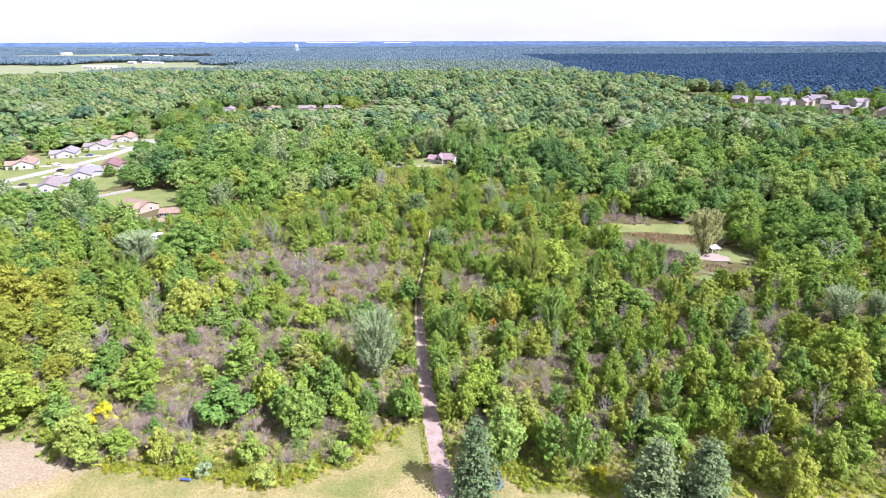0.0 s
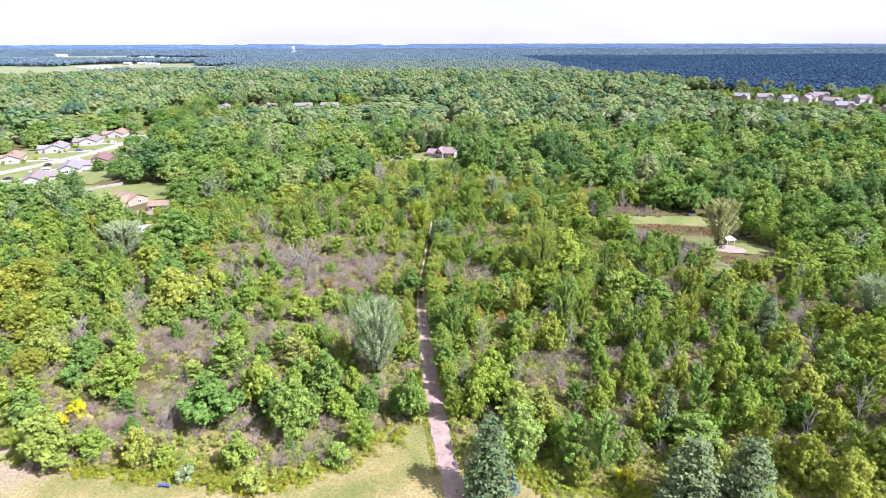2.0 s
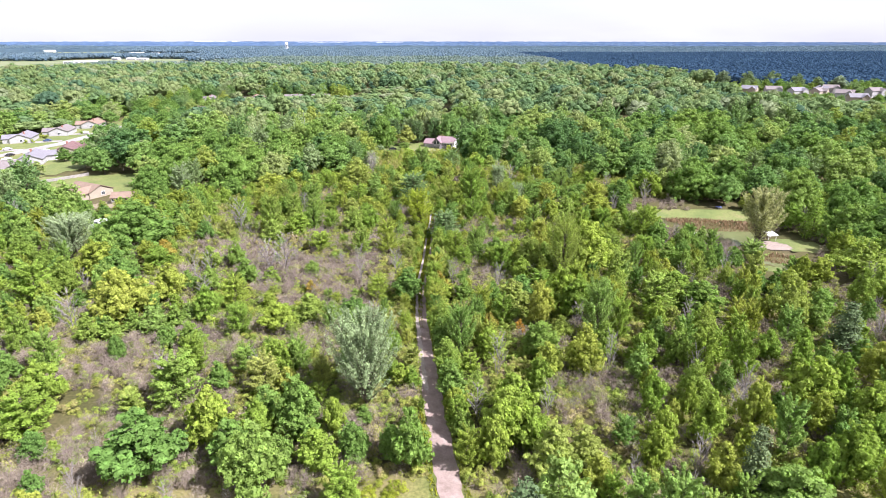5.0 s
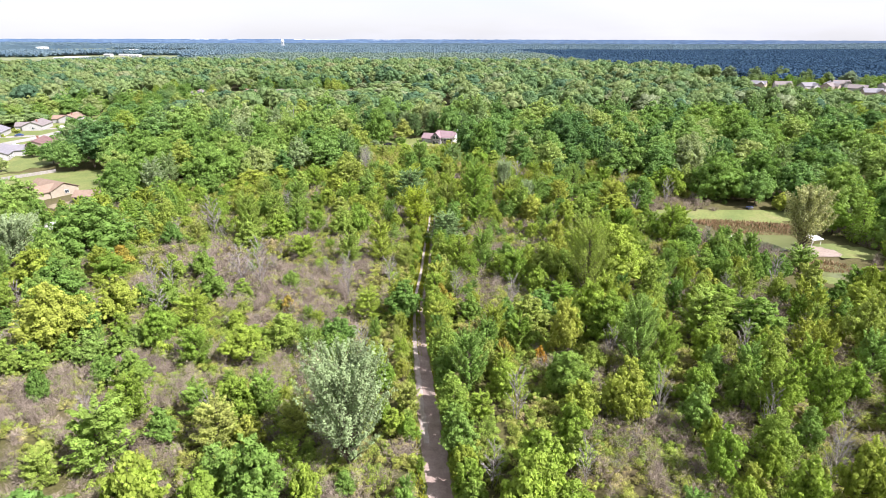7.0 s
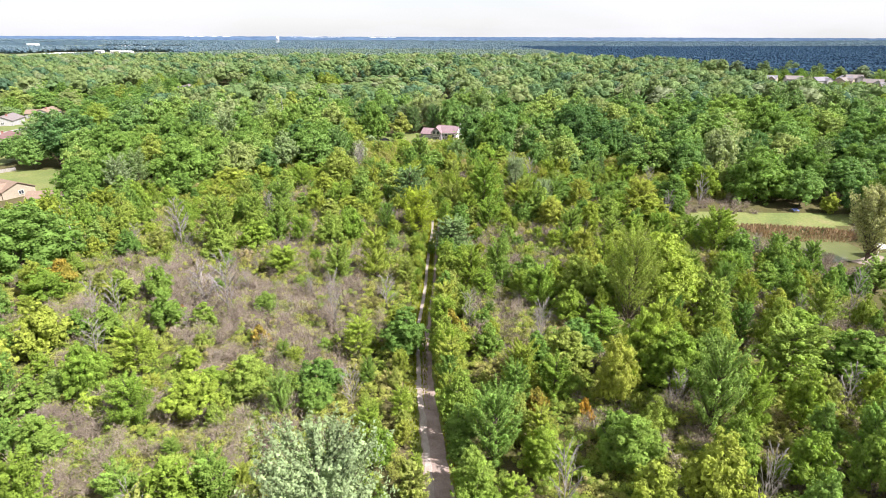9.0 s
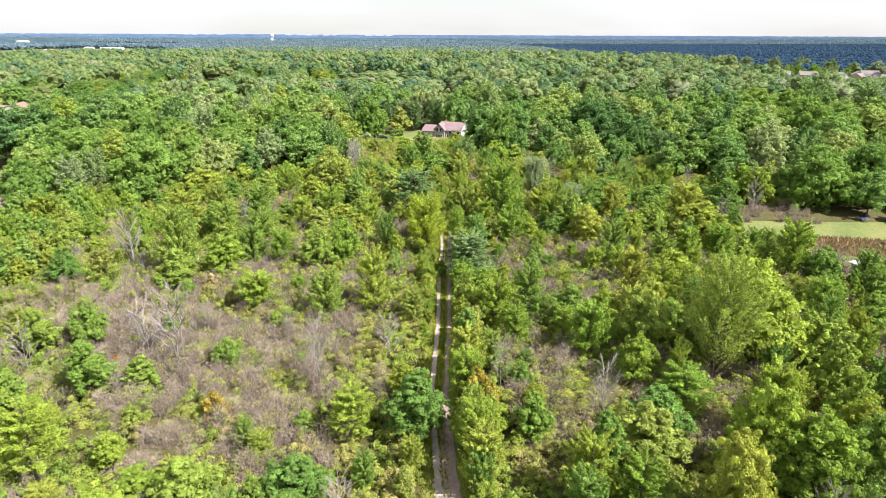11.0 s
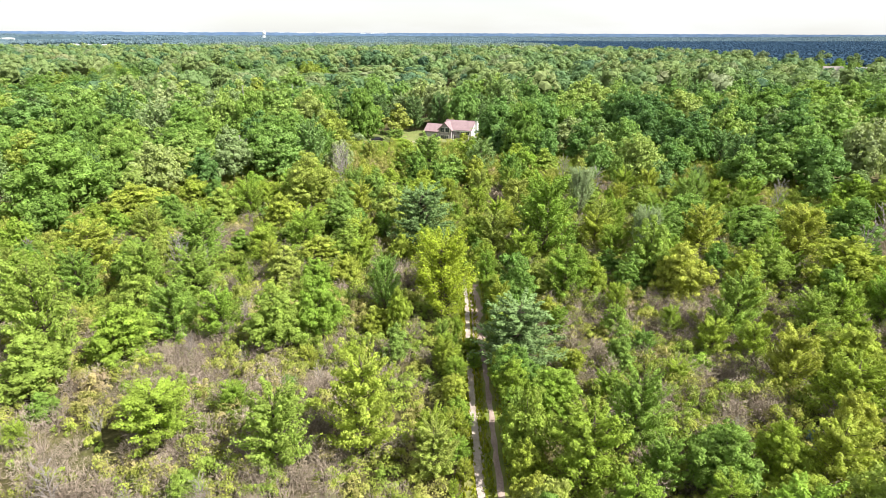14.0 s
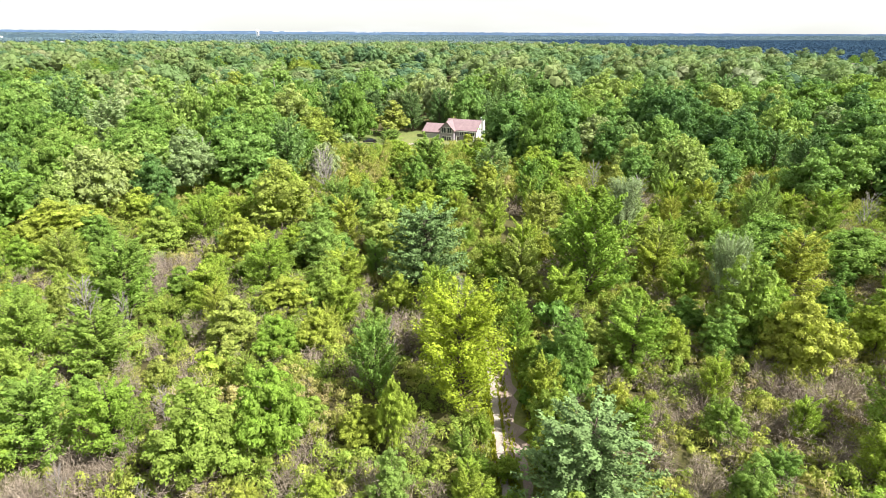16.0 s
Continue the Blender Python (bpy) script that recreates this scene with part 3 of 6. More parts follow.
def conifer(name, label, category, group, material, seed, high=12.0, wide=7.0, tiers=15, arms=9, needles=16, size=0.5, droop=0.12, power=0.85):
    rng = np.random.default_rng(seed)
    root = rooted(name, label, category, group)
    g, c = Geo(), Geo()
    tube(g, [(0, 0, 0), (0.03, 0.02, high * 0.5), (0, 0, high * 0.98)], [0.02 * high, 0.012 * high, 0.02], 7)
    for t in range(tiers):
        u = 0.05 + 0.93 * (t + 0.3) / tiers
        reach0 = wide * 0.5 * (1 - u) ** power + 0.12
        for i in range(max(4, int(arms * (1 - 0.45 * u)))):
            a = t * 1.1 + 6.2832 * i / max(4, int(arms * (1 - 0.45 * u))) + rng.uniform(-0.25, 0.25)
            reach = reach0 * rng.uniform(0.62, 1.15)
            s = np.array((0, 0, high * u))
            e = s + np.array((math.cos(a) * reach, math.sin(a) * reach, (0.42 * u - droop) * reach + rng.normal(0, 0.06) * reach))
            tube(g, [s, e], [0.035, 0.012], 3)
            k = rng.uniform(0.2, 1.04, (needles, 1))
            side = np.array((-math.sin(a), math.cos(a), 0))
            places = s + (e - s) * k + side * rng.normal(0, 0.14, (needles, 1)) * reach + np.array((0, 0, 1)) * rng.normal(0.03, 0.07, (needles, 1)) * reach
            nrm = unit(np.array((math.cos(a) * 0.5, math.sin(a) * 0.5, 1.0)) + 0.55 * rng.normal(size=(needles, 3)))
            c.tris(leaf_tris(rng, places, nrm, size * (0.6 + 0.4 * (1 - u)), 1.7), rng.uniform(0, 1))
    part("trunk", g, BARK, root)
    part("crown", c, material, root)
    return root, high, wide


def bare_tree(name, label, category, group, material, seed, high=9.0, wide=5.0, count=14, twigs=7):
    rng = np.random.default_rng(seed)
    root = rooted(name, label, category, group)
    g = Geo()
    limbs(g, rng, high * 0.95, wide, 0.006 * high + 0.02, count, 0.12, 1.0, twigs)
    half = Geo()
    for _ in range(2):
        x, y = rng.normal(0, 0.25, 2)
        q = rng.normal(0, 0.12, 2) * high
        tube(half, [(x, y, 0), (x + q[0] * 0.5, y + q[1] * 0.5, high * 0.4), (x + q[0], y + q[1], high * rng.uniform(0.6, 0.8))], [0.06, 0.04, 0.012], 4)
    part("trunk", g, material, root)
    part("stem", half, material, root)
    return root, high, wide


def shrub(name, label, category, group, material, seed, high=2.4, wide=3.2, leaves=420, size=0.3, lobes=6):
    rng = np.random.default_rng(seed)
    root = rooted(name, label, category, group)
    g = Geo()
    for i in range(7):
        a = i * 2.4
        tube(g, [(0, 0, 0), (math.cos(a) * wide * 0.2, math.sin(a) * wide * 0.2, high * 0.45), (math.cos(a) * wide * 0.36, math.sin(a) * wide * 0.36, high * 0.8)], [0.05, 0.035, 0.01], 4)
    part("stem", g, BARK, root)
    c = Geo()
    ls = crown_lobes(rng, lobes, wide, 0.05 * high, high, 0.3)
    lobe_cores(c, rng, ls, 0.45)
    add_sprays(c, rng, ls, 34, leaves * 2, size, wide * 0.13)
    part("crown", c, material, root)
    return root, high, wide


TAKEN = []
USED = {}
rnd = random.Random(11)


def plant(protos, x, y, high, wide, turn=None, sink=0.06):
    """Stand a copy of one of the plants at x, y with that height and width; the first of each is the plant itself."""
    if 126 < y < 268 and abs(x + 8) < (72 if y > 168 else 46):
        protos = FINE.get(id(protos), protos)
    root, h0, w0 = rnd.choice(protos)
    turn = rnd.uniform(0, 360) if turn is None else turn
    m = pose(x, y, drop(x, y) - sink, 0, 0, turn) @ Matrix.Diagonal((wide / w0, wide / w0 * rnd.uniform(0.92, 1.08), high / h0, 1))
    TAKEN.append((x, y, wide))
    USED[root.name] = USED.get(root.name, 0) + 1
    if USED[root.name] == 1:
        root.matrix_basis = m
        return root
    return copy_thing(root, m @ Matrix.Diagonal((1 / root.scale[0], 1 / root.scale[1], 1 / root.scale[2], 1)))


N_YOUNG = "young trees of the scrub"
A_, B_ = "young green ash tree in the scrub", "leafy lime-green boxelder tree in the scrub"
mid = [broadleaf("ash_tree", A_, "tree", N_YOUNG, G_MID, 21, 8, 6, 7200, 0.201, 16, 0.5),
       broadleaf("ash_tree", A_, "tree", N_YOUNG, G_MID, 22, 8, 5.2, 6900, 0.197, 17, 0.65),
       feathery("cherry_tree", "young green cherry tree in the scrub", "tree", N_YOUNG, G_MID, 23, 9, 6, 7200, 0.205, 52, 0.9)]
lime = [broadleaf("boxelder_tree", B_, "tree", N_YOUNG, G_LIME, 31, 8, 6.4, 7200, 0.205, 16, 0.4),
        broadleaf("boxelder_tree", B_, "tree", N_YOUNG, G_LIME, 32, 7, 5.6, 6750, 0.197, 14, 0.55),
        feathery("willow_tree", "feathery lime-green willow tree in the scrub", "tree", N_YOUNG, G_LIME, 33, 9, 6.4, 7200, 0.205, 50, 0.7)]
dark = [broadleaf("maple_tree", "dense dark green maple tree", "tree", "maples", G_DARK, 41, 10, 8, 7500, 0.246, 19, 0.45),
        broadleaf("maple_tree", "dense dark green maple tree", "tree", "maples", G_DARK, 42, 10, 7, 7200, 0.238, 17, 0.6)]
pale = [broadleaf("poplar_tree", "pale green poplar tree with fluttering leaves", "tree", "poplars", G_PALE, 51, 11, 6.5, 7200, 0.209, 18, 0.6),
        feathery("poplar_tree", "pale green poplar tree with fluttering leaves", "tree", "poplars", G_PALE, 52, 10, 6, 7200, 0.205, 50, 1.3)]
silver = [feathery("silver_poplar_tree", "silvery grey-green poplar tree with upswept branches", "tree", "silver poplars", G_SILVER, 61, 14, 9.5, 34000, 0.15, 170, 1.9, spread=0.17)]
yellow = [broadleaf("locust_tree", "yellow-green tree turning early in the scrub", "tree", N_YOUNG, G_YELLOW, 71, 8, 6, 6750, 0.197, 15, 0.45),
          feathery("locust_tree", "yellow-green tree turning early in the scrub", "tree", N_YOUNG, G_YELLOW, 72, 8, 6, 6900, 0.205, 48, 0.8)]
bright = [shrub("yellow_bush", "bright yellow bush among grey brush", "bush", "", G_BRIGHT, 75, 3.2, 3.6, 900, 0.24, 7)]
gold = [broadleaf("sumac_tree", "orange and gold leaved small tree", "tree", "autumn trees", G_GOLD, 76, 5, 4.5, 1500, 0.26, 10, 0.4)]
olive = [broadleaf("hickory_tree", "tall olive-yellow tree at the wood's edge", "tree", "hickories", G_OLIVE, 81, 15, 12, 7500, 0.28, 24, 0.4),
         broadleaf("hickory_tree", "tall olive-yellow tree at the wood's edge", "tree", "hickories", G_OLIVE, 82, 13, 10, 6500, 0.27, 22, 0.5)]
ytall = [feathery("aspen_tree", "tall yellow-green aspen tree beside the track", "tree", "aspens", G_ASPEN, 84, 14, 8, 17000, 0.155, 110, 1.4)]
pine = [conifer("pine_tree", "dusty grey-green pine tree at the wood's edge", "tree", "pines", G_PINE, 91, 13, 8.5, 17, 12, 30, 0.42, 0.10, 0.5)]
whitepine = [feathery("white_pine_tree", "soft blue-green white pine tree beside the track", "tree", "pines", G_WHITEPINE, 92, 12, 9, 21000, 0.17, 130, 0.5, spread=0.19)]
spruce = [conifer("spruce_tree", "small pale blue spruce tree", "tree", "spruces", G_SPRUCE, 93, 5, 3, 12, 9, 10, 0.3, 0.12, 1.0)]
dead = [bare_tree("dead_tree", "leafless grey dead tree in the brush", "tree", "dead trees", BARK_GREY, 95, 9, 5.5, 20, 12),
        bare_tree("dead_tree", "leafless grey dead tree in the brush", "tree", "dead trees", BARK_GREY, 96, 9, 5, 17, 11)]
bush = [shrub("bush", "rounded green bush in the scrub", "bush", "bushes", G_MID, 98, leaves=800, size=0.22),
        shrub("bush", "rounded green bush in the scrub", "bush", "bushes", G_LIME, 99, leaves=800, size=0.22)]
grey_bush = [shrub("bush", "grey-green bush at the grass edge", "bush", "bushes", G_SILVER, 100, leaves=800, size=0.22)]
O_ = "full-grown green oak tree of the woods"
oak = [broadleaf("oak_tree", O_, "tree", "woodland trees", G_OAK, 111, 17, 14, 7600, 0.38, 24, 0.35, 0.2, sprays=320, spray=0.055),
       broadleaf("oak_tree", O_, "tree", "woodland trees", G_OAK, 113, 16, 15, 7800, 0.39, 25, 0.3, 0.2, sprays=320, spray=0.055)]
elm = [broadleaf("elm_tree", "full-grown green elm tree of the woods", "tree", "woodland trees", G_OAK, 112, 17, 12, 7000, 0.37, 22, 0.5, 0.2, sprays=300, spray=0.058)]
cotton = [broadleaf("cottonwood_tree", "tall pale-leaved cottonwood tree of the woods", "tree", "woodland trees", G_COTTON, 114, 18, 12, 7000, 0.37, 24, 0.5, 0.2, sprays=300, spray=0.058),
          feathery("cottonwood_tree", "tall pale-leaved cottonwood tree of the woods", "tree", "woodland trees", G_COTTON, 115, 17, 11, 5600, 0.38, 54, 1.0)]
big_maple = [broadleaf("maple_tree", "broad dark green maple tree", "tree", "maples", G_DARK, 43, 17, 17, 16000, 0.34, 36, 0.4, 0.06, sprays=420, spray=0.052)]
big_box = [broadleaf("boxelder_tree", "broad lime-green boxelder tree", "tree", N_YOUNG, G_LIME, 34, 14, 13, 14000, 0.27, 30, 0.45, sprays=420, spray=0.052)]

# the same kinds with finer leaves, for the scrub that is passed nearest
FINE = {id(mid): [broadleaf("ash_tree", A_, "tree", N_YOUNG, G_MID, 24, 8, 6, 15625, 0.131, 19, 0.5),
                  broadleaf("ash_tree", A_, "tree", N_YOUNG, G_MID, 25, 8, 5.2, 15000, 0.126, 21, 0.65),
                  feathery("cherry_tree", "young green cherry tree in the scrub", "tree", N_YOUNG, G_MID, 26, 9, 6, 15625, 0.135, 80, 0.9, spread=0.24)],
        id(lime): [broadleaf("boxelder_tree", B_, "tree", N_YOUNG, G_LIME, 35, 8, 6.4, 15625, 0.131, 20, 0.4),
                   feathery("boxelder_tree", B_, "tree", N_YOUNG, G_LIME, 36, 7, 5.6, 15000, 0.126, 74, 0.8, spread=0.26),
                   feathery("willow_tree", "feathery lime-green willow tree in the scrub", "tree", N_YOUNG, G_LIME, 37, 9, 6.4, 15625, 0.131, 80, 0.7, spread=0.24)],
        id(dark): [broadleaf("maple_tree", "dense dark green maple tree", "tree", "maples", G_DARK, 44, 10, 8, 17500, 0.148, 24, 0.45),
                   broadleaf("maple_tree", "dense dark green maple tree", "tree", "maples", G_DARK, 45, 10, 7, 16875, 0.144, 22, 0.6)],
        id(pale): [broadleaf("poplar_tree", "pale green poplar tree with fluttering leaves", "tree", "poplars", G_PALE, 53, 11, 6.5, 16250, 0.131, 22, 0.6),
                   feathery("poplar_tree", "pale green poplar tree with fluttering leaves", "tree", "poplars", G_PALE, 54, 10, 6, 16250, 0.131, 84, 1.3, spread=0.22)],
        id(yellow): [broadleaf("locust_tree", "yellow-green tree turning early in the scrub", "tree", N_YOUNG, G_YELLOW, 73, 8, 6, 15000, 0.126, 19, 0.45),
                     feathery("locust_tree", "yellow-green tree turning early in the scrub", "tree", N_YOUNG, G_YELLOW, 74, 8, 6, 15000, 0.131, 76, 0.8, spread=0.24)]}
mustard = [broadleaf("hickory_tree", "broad mustard-yellow hickory tree at the field's corner", "tree", "hickories", G_MUSTARD, 87, 15, 12, 9500, 0.24, 26, 0.4),
           broadleaf("hickory_tree", "broad mustard-yellow hickory tree at the field's corner", "tree", "hickories", G_MUSTARD, 88, 13, 10, 8500, 0.23, 24, 0.5)]
olive_tall = [feathery("aspen_tree", "tall olive-yellow aspen tree in the scrub", "tree", "aspens", G_OLIVE, 86, 18.5, 12.5, 22000, 0.17, 130, 1.2, spread=0.2)]
lone = [feathery("lone_tree", "tall pale yellow-green tree on the pond's beach", "tree", "", G_TAN, 85, 14, 11, 16000, 0.24, 100, 1.5, spread=0.25)]
plant(lone, 97.8, 201.0, 17.2, 13.0)

# trees placed from pixel positions to fit the camera's view: x, y, height, width
for x, y, h, w in ((-44.7, 97.0, 11.5, 9.9), (-67.8, 87.0, 11.5, 8.0), (-46.8, 114.1, 10.0, 9.2), (-7.6, 98.2, 11.0, 5.3), (20.0, 85.2, 10.5, 6.3), (16.1, 153.3, 7.4, 6.7), (44.6, 145.9, 10.6, 9.7),
                   (-32.9, 116.9, 8.4, 6.7), (13.4, 149.6, 7.9, 7.4), (16.3, 128.2, 8.5, 6.3), (-24.6, 183.6, 8.7, 6.9), (-21.5, 145.2, 5.7, 6.1), (-51.4, 131.6, 7.1, 5.3), (54.5, 146.2, 9.2, 9.4)):
    plant(mid, x, y, h, w)
for x, y, h, w in ((-29.1, 203.9, 9.1, 6.8), (-51.1, 218.8, 9.6, 6.7), (24.7, 171.9, 9.1, 6.0), (27.1, 204.8, 10.3, 7.0), (22.8, 221.7, 11.7, 7.0), (-50.5, 163.5, 8.0, 5.4), (-56.8, 175.3, 7.7, 4.7),
                   (1.5, 214.7, 8.0, 6.1), (-32.5, 223.5, 6.8, 6.2), (35.6, 226.0, 6.6, 4.7), (-21.8, 209.8, 3.5, 3.0), (-47.9, 232.1, 10.2, 9.0)):
    plant(mid, x, y, h, w)
for x, y, h, w in ((-27.8, 94.3, 11.5, 8.5), (-24.8, 106.1, 11.1, 7.5), (41.6, 88.2, 8.5, 9.7), (137.3, 192.2, 19, 20), (97.0, 250.0, 16.7, 17), (-91.3, 193.3, 14, 18), (-9.9, 154.8, 8.6, 6.5),
                   (63.7, 235.2, 11.7, 10.2), (19.4, 311.5, 18.0, 12.0)):
    plant(big_maple if w > 11 else dark, x, y, h, w)
for x, y, h, w in ((-61.5, 88.8, 6.0, 5.6), (-66.0, 106.2, 9.1, 8.1), (-37.1, 103.2, 11.5, 7.3), (-19.4, 106.9, 7.1, 3.8), (-71.2, 144.6, 12.8, 12.0), (-93.0, 131.0, 7.9, 6.2), (-94.3, 151.9, 11.8, 10.0),
                   (6.2, 103.1, 11.5, 7.3), (92.6, 115.3, 12.5, 12.0), (-20.6, 98.8, 7.6, 5.9), (8.2, 109.1, 10.0, 6.4), (-36.4, 187.5, 6.7, 7.8), (-48.7, 149.9, 9.3, 7.4)):
    plant(big_box if w > 11 else lime, x, y, h, w)
for x, y, h, w in ((36.0, 172.4, 14.8, 12.9), (-17.2, 185.2, 11.6, 7.2), (-46.3, 202.1, 7.9, 7.6), (13.6, 171.1, 9.0, 6.6), (27.0, 183.7, 7.7, 4.1), (15.5, 301.9, 7.5, 8.4), (-81.4, 238.4, 7.1, 5.6),
                   (-63.0, 226.9, 10.1, 10.4), (1.9, 242.4, 8.9, 5.7), (15.5, 291.0, 9.3, 7.6), (-14.8, 206.6, 7.6, 2.8), (-69.5, 256.3, 8.4, 10.9)):
    plant(big_box if w > 11 else lime, x, y, h, w)
plant(bright, -70.3, 98.3, 4.6, 4.2)
plant(bright, 28.0, 81.4, 3.4, 2.5)
for x, y, h, w in ((-87.6, 97.3, 13, 10.3), (6.3, 144.4, 8.7, 5.6), (13.9, 116.1, 8.1, 4.2), (-36.7, 146.5, 3.5, 4.6), (-80.7, 177.3, 7.7, 5.2), (35.0, 125.8, 7.9, 5.1), (60.9, 201.6, 12.1, 8.6),
                   (1.7, 180.0, 9.0, 7.4), (9.5, 234.7, 14.5, 11.1)):
    plant(yellow, x, y, h, w)
for x, y, h, w in ((-15.4, 114.0, 16.2, 11.6), (109.0, 140.5, 11.1, 9.4), (116.8, 137.2, 11.0, 7.7), (-105.8, 185.2, 11.5, 15.0), (21.4, 257.0, 10.3, 6.1), (25.3, 230.8, 9.8, 5.1)):
    plant(silver, x, y, h, w)
for x, y, h, w in ((-84.4, 124.8, 9.5, 5.7), (-79.6, 140.2, 10.0, 6.3), (132.2, 182.1, 12.5, 11.8), (-48.5, 89.3, 9.1, 2.7), (-47.1, 172.0, 9.1, 7.6), (-58.1, 155.7, 6.7, 4.5), (44.9, 109.4, 7.7, 3.5),
                   (27.1, 120.6, 10.2, 3.2), (-22.3, 163.5, 10.7, 3.6), (-42.6, 170.6, 12.1, 7.0), (-65.1, 206.0, 11.5, 6.5), (-14.1, 171.3, 7.1, 5.0), (27.7, 268.4, 8.7, 6.3), (-30.9, 282.8, 10.9, 4.4),
                   (-58.8, 294.7, 10.6, 6.8), (11.2, 156.4, 8.8, 3.7), (20.5, 165.8, 5.1, 3.1), (0.5, 164.5, 7.0, 3.6), (-32.3, 287.6, 10.1, 6.1), (-15.7, 218.4, 5.8, 2.3), (-49.5, 226.6, 7.7, 3.8)):
    plant(dead, x, y, h, w)
for x, y, h, w in ((-113.8, 136.5, 20, 17), (-112.6, 150.5, 14.0, 13.0), (-108.7, 122.2, 17, 14), (-98.5, 112.0, 12, 9.5), (-90.5, 103.5, 9.5, 8.0), (-97.0, 126.5, 12, 9.0), (-89.0, 113.5, 7.5, 6.5)):
    plant(mustard, x, y, h, w)
plant(olive, -35.5, 260.6, 13.5, 10.6)
for x, y, h, w in ((-79.0, 182.0, 6.2, 5.8), (13.7, 138.0, 3.8, 2.1), (-2.7, 160.0, 5.7, 4.6), (-33.4, 158.4, 3.9, 3.2), (7.7, 139.5, 4.6, 3.0)):
    plant(gold, x, y, h, w)
for x, y, h, w in ((-54.7, 223.9, 8.0, 6.5), (-44.3, 218.7, 8.0, 7.4), (41.6, 222.4, 8.4, 7.1), (37.3, 204.8, 7.9, 6.5), (21.5, 294.1, 7.7, 8.5), (22.1, 244.2, 7.8, 6.5), (-53.5, 200.0, 14.6, 7.8), (-0.3, 168.1, 6.6, 4.0), (43.3, 167.2, 8.8, 7.1), (0.5, 235.9, 8.3, 6.0), (-59.8, 217.7, 8.6, 6.4), (59.1, 301.6, 8.1, 11.4),):
    plant(mid, x, y, h, w)
for x, y, h, w in ((-86.8, 261.7, 16.7, 18.0), (-84.3, 285.6, 14.1, 12.8), (-78.1, 304.7, 13.4, 16.0), (38.4, 243.7, 8.9, 11.9), (-125.5, 305.7, 13.4, 17.5), (51.5, 243.3, 7.8, 9.8),):
    plant(big_maple if w > 11 else dark, x, y, h, w)
for x, y, h, w in ((-37.9, 231.8, 6.9, 5.7), (-21.6, 228.9, 5.9, 4.6), (-28.5, 231.5, 5.5, 6.6), (-36.7, 139.9, 6.9, 6.7), (21.7, 159.5, 6.2, 7.5),):
    plant(big_box if w > 11 else lime, x, y, h, w)
for x, y, h, w in ((-39.9, 239.9, 5.3, 4.6), (-69.3, 221.8, 7.2, 5.9), (51.1, 217.9, 10.7, 11.0), (53.6, 158.9, 6.2, 8.4),):
    plant(yellow, x, y, h, w)
for x, y, h, w in ((-3.8, 283.6, 8.7, 8.6), (18.8, 219.0, 7.2, 5.1), (-50.3, 236.4, 8.3, 6.5),):
    plant(pale, x, y, h, w)
for x, y, h, w in ((57.0, 109.7, 11.7, 7.9), (65.9, 98.5, 12.3, 7.8), (73.3, 116.5, 10.6, 7.5), (53.2, 94.9, 10.1, 6.9), (90.0, 107.4, 12.9, 7.5), (82.2, 92.3, 11.8, 7.2), (60.4, 77.6, 9.7, 5.9),):
    plant(lime, x, y, h, w)
for x, y, h, w in ((62.2, 104.3, 10.6, 6.8), (79.4, 100.3, 11.7, 7.4), (66.2, 90.6, 9.8, 6.1), (92.2, 126.9, 9.6, 7.2), (56.6, 81.6, 9.9, 5.7),):
    plant(yellow, x, y, h, w)
for x, y, h, w in ((78.7, 109.6, 11.6, 6.4), (47.2, 100.4, 10.4, 5.5),):
    plant(pale, x, y, h, w)
for x, y, h, w in ((69.6, 83.0, 11.2, 6.2),):
    plant(mid, x, y, h, w)
plant(grey_bush, -43.8, 83.0, 2.6, 3.1)
for x, y, h, w in ((-31.6, 80.6, 3.4, 5.0), (-19.5, 86.4, 3.8, 5.3), (-18.7, 338.2, 2.5, 8.4)):
    plant(bush, x, y, h, w)
for x, y, h, w in ((5.4, 79.0, 15.5, 9.6), (35.2, 75.7, 13.8, 11.0), (43.9, 75.7, 13.8, 10.0), (38.4, 93.2, 11.3, 5.1), (77.1, 131.3, 10.7, 7.4)):
    plant(pine, x, y, h, w)
for x, y, h, w in ((9.6, 80.2, 4.1, 2.6), (24.0, 184.6, 3.1, 1.6), (-88.9, 224.3, 5.9, 3.4), ):
    plant(spruce, x, y, h, w)
larch = [conifer("larch_tree", "light green larch tree with tiered branches", "tree", "", G_LIME, 94, 14, 10.5, 13, 12, 40, 0.34, 0.02, 0.6)]
plant(larch, 119.5, 208.0, 14.0, 11.0)
for x, y, h, w in ((125.0, 199.0, 14.0, 12.0), (121.0, 188.5, 11.0, 10.0), (131.5, 213.0, 15.0, 12.0)):
    plant(big_maple, x, y, h, w)
for x, y, h, w in ((126, 229, 18, 15), (141, 222, 16, 14), (139, 205, 12, 13), (127, 187, 7, 8), (112, 252, 17, 14)):
    plant(big_maple, x, y, h, w)
plant(pale, 85.5, 182.0, 7.5, 8.0)
for x, y, h, w in ((10.5, 85.3, 14, 8.3), (24.5, 84.3, 12.0, 6.2), (0.9, 130.1, 11.0, 6.6), (29.3, 235.9, 9.1, 8.9), (-9.7, 294.2, 11.5, 10.3)):
    plant(pale, x, y, h, w)
for x, y, h, w in ((-9.0, 212.0, 12.2, 9.2),):
    plant(ytall, x, y, h, w)
plant(olive_tall, 28.0, 164.5, 18.0, 10.4)
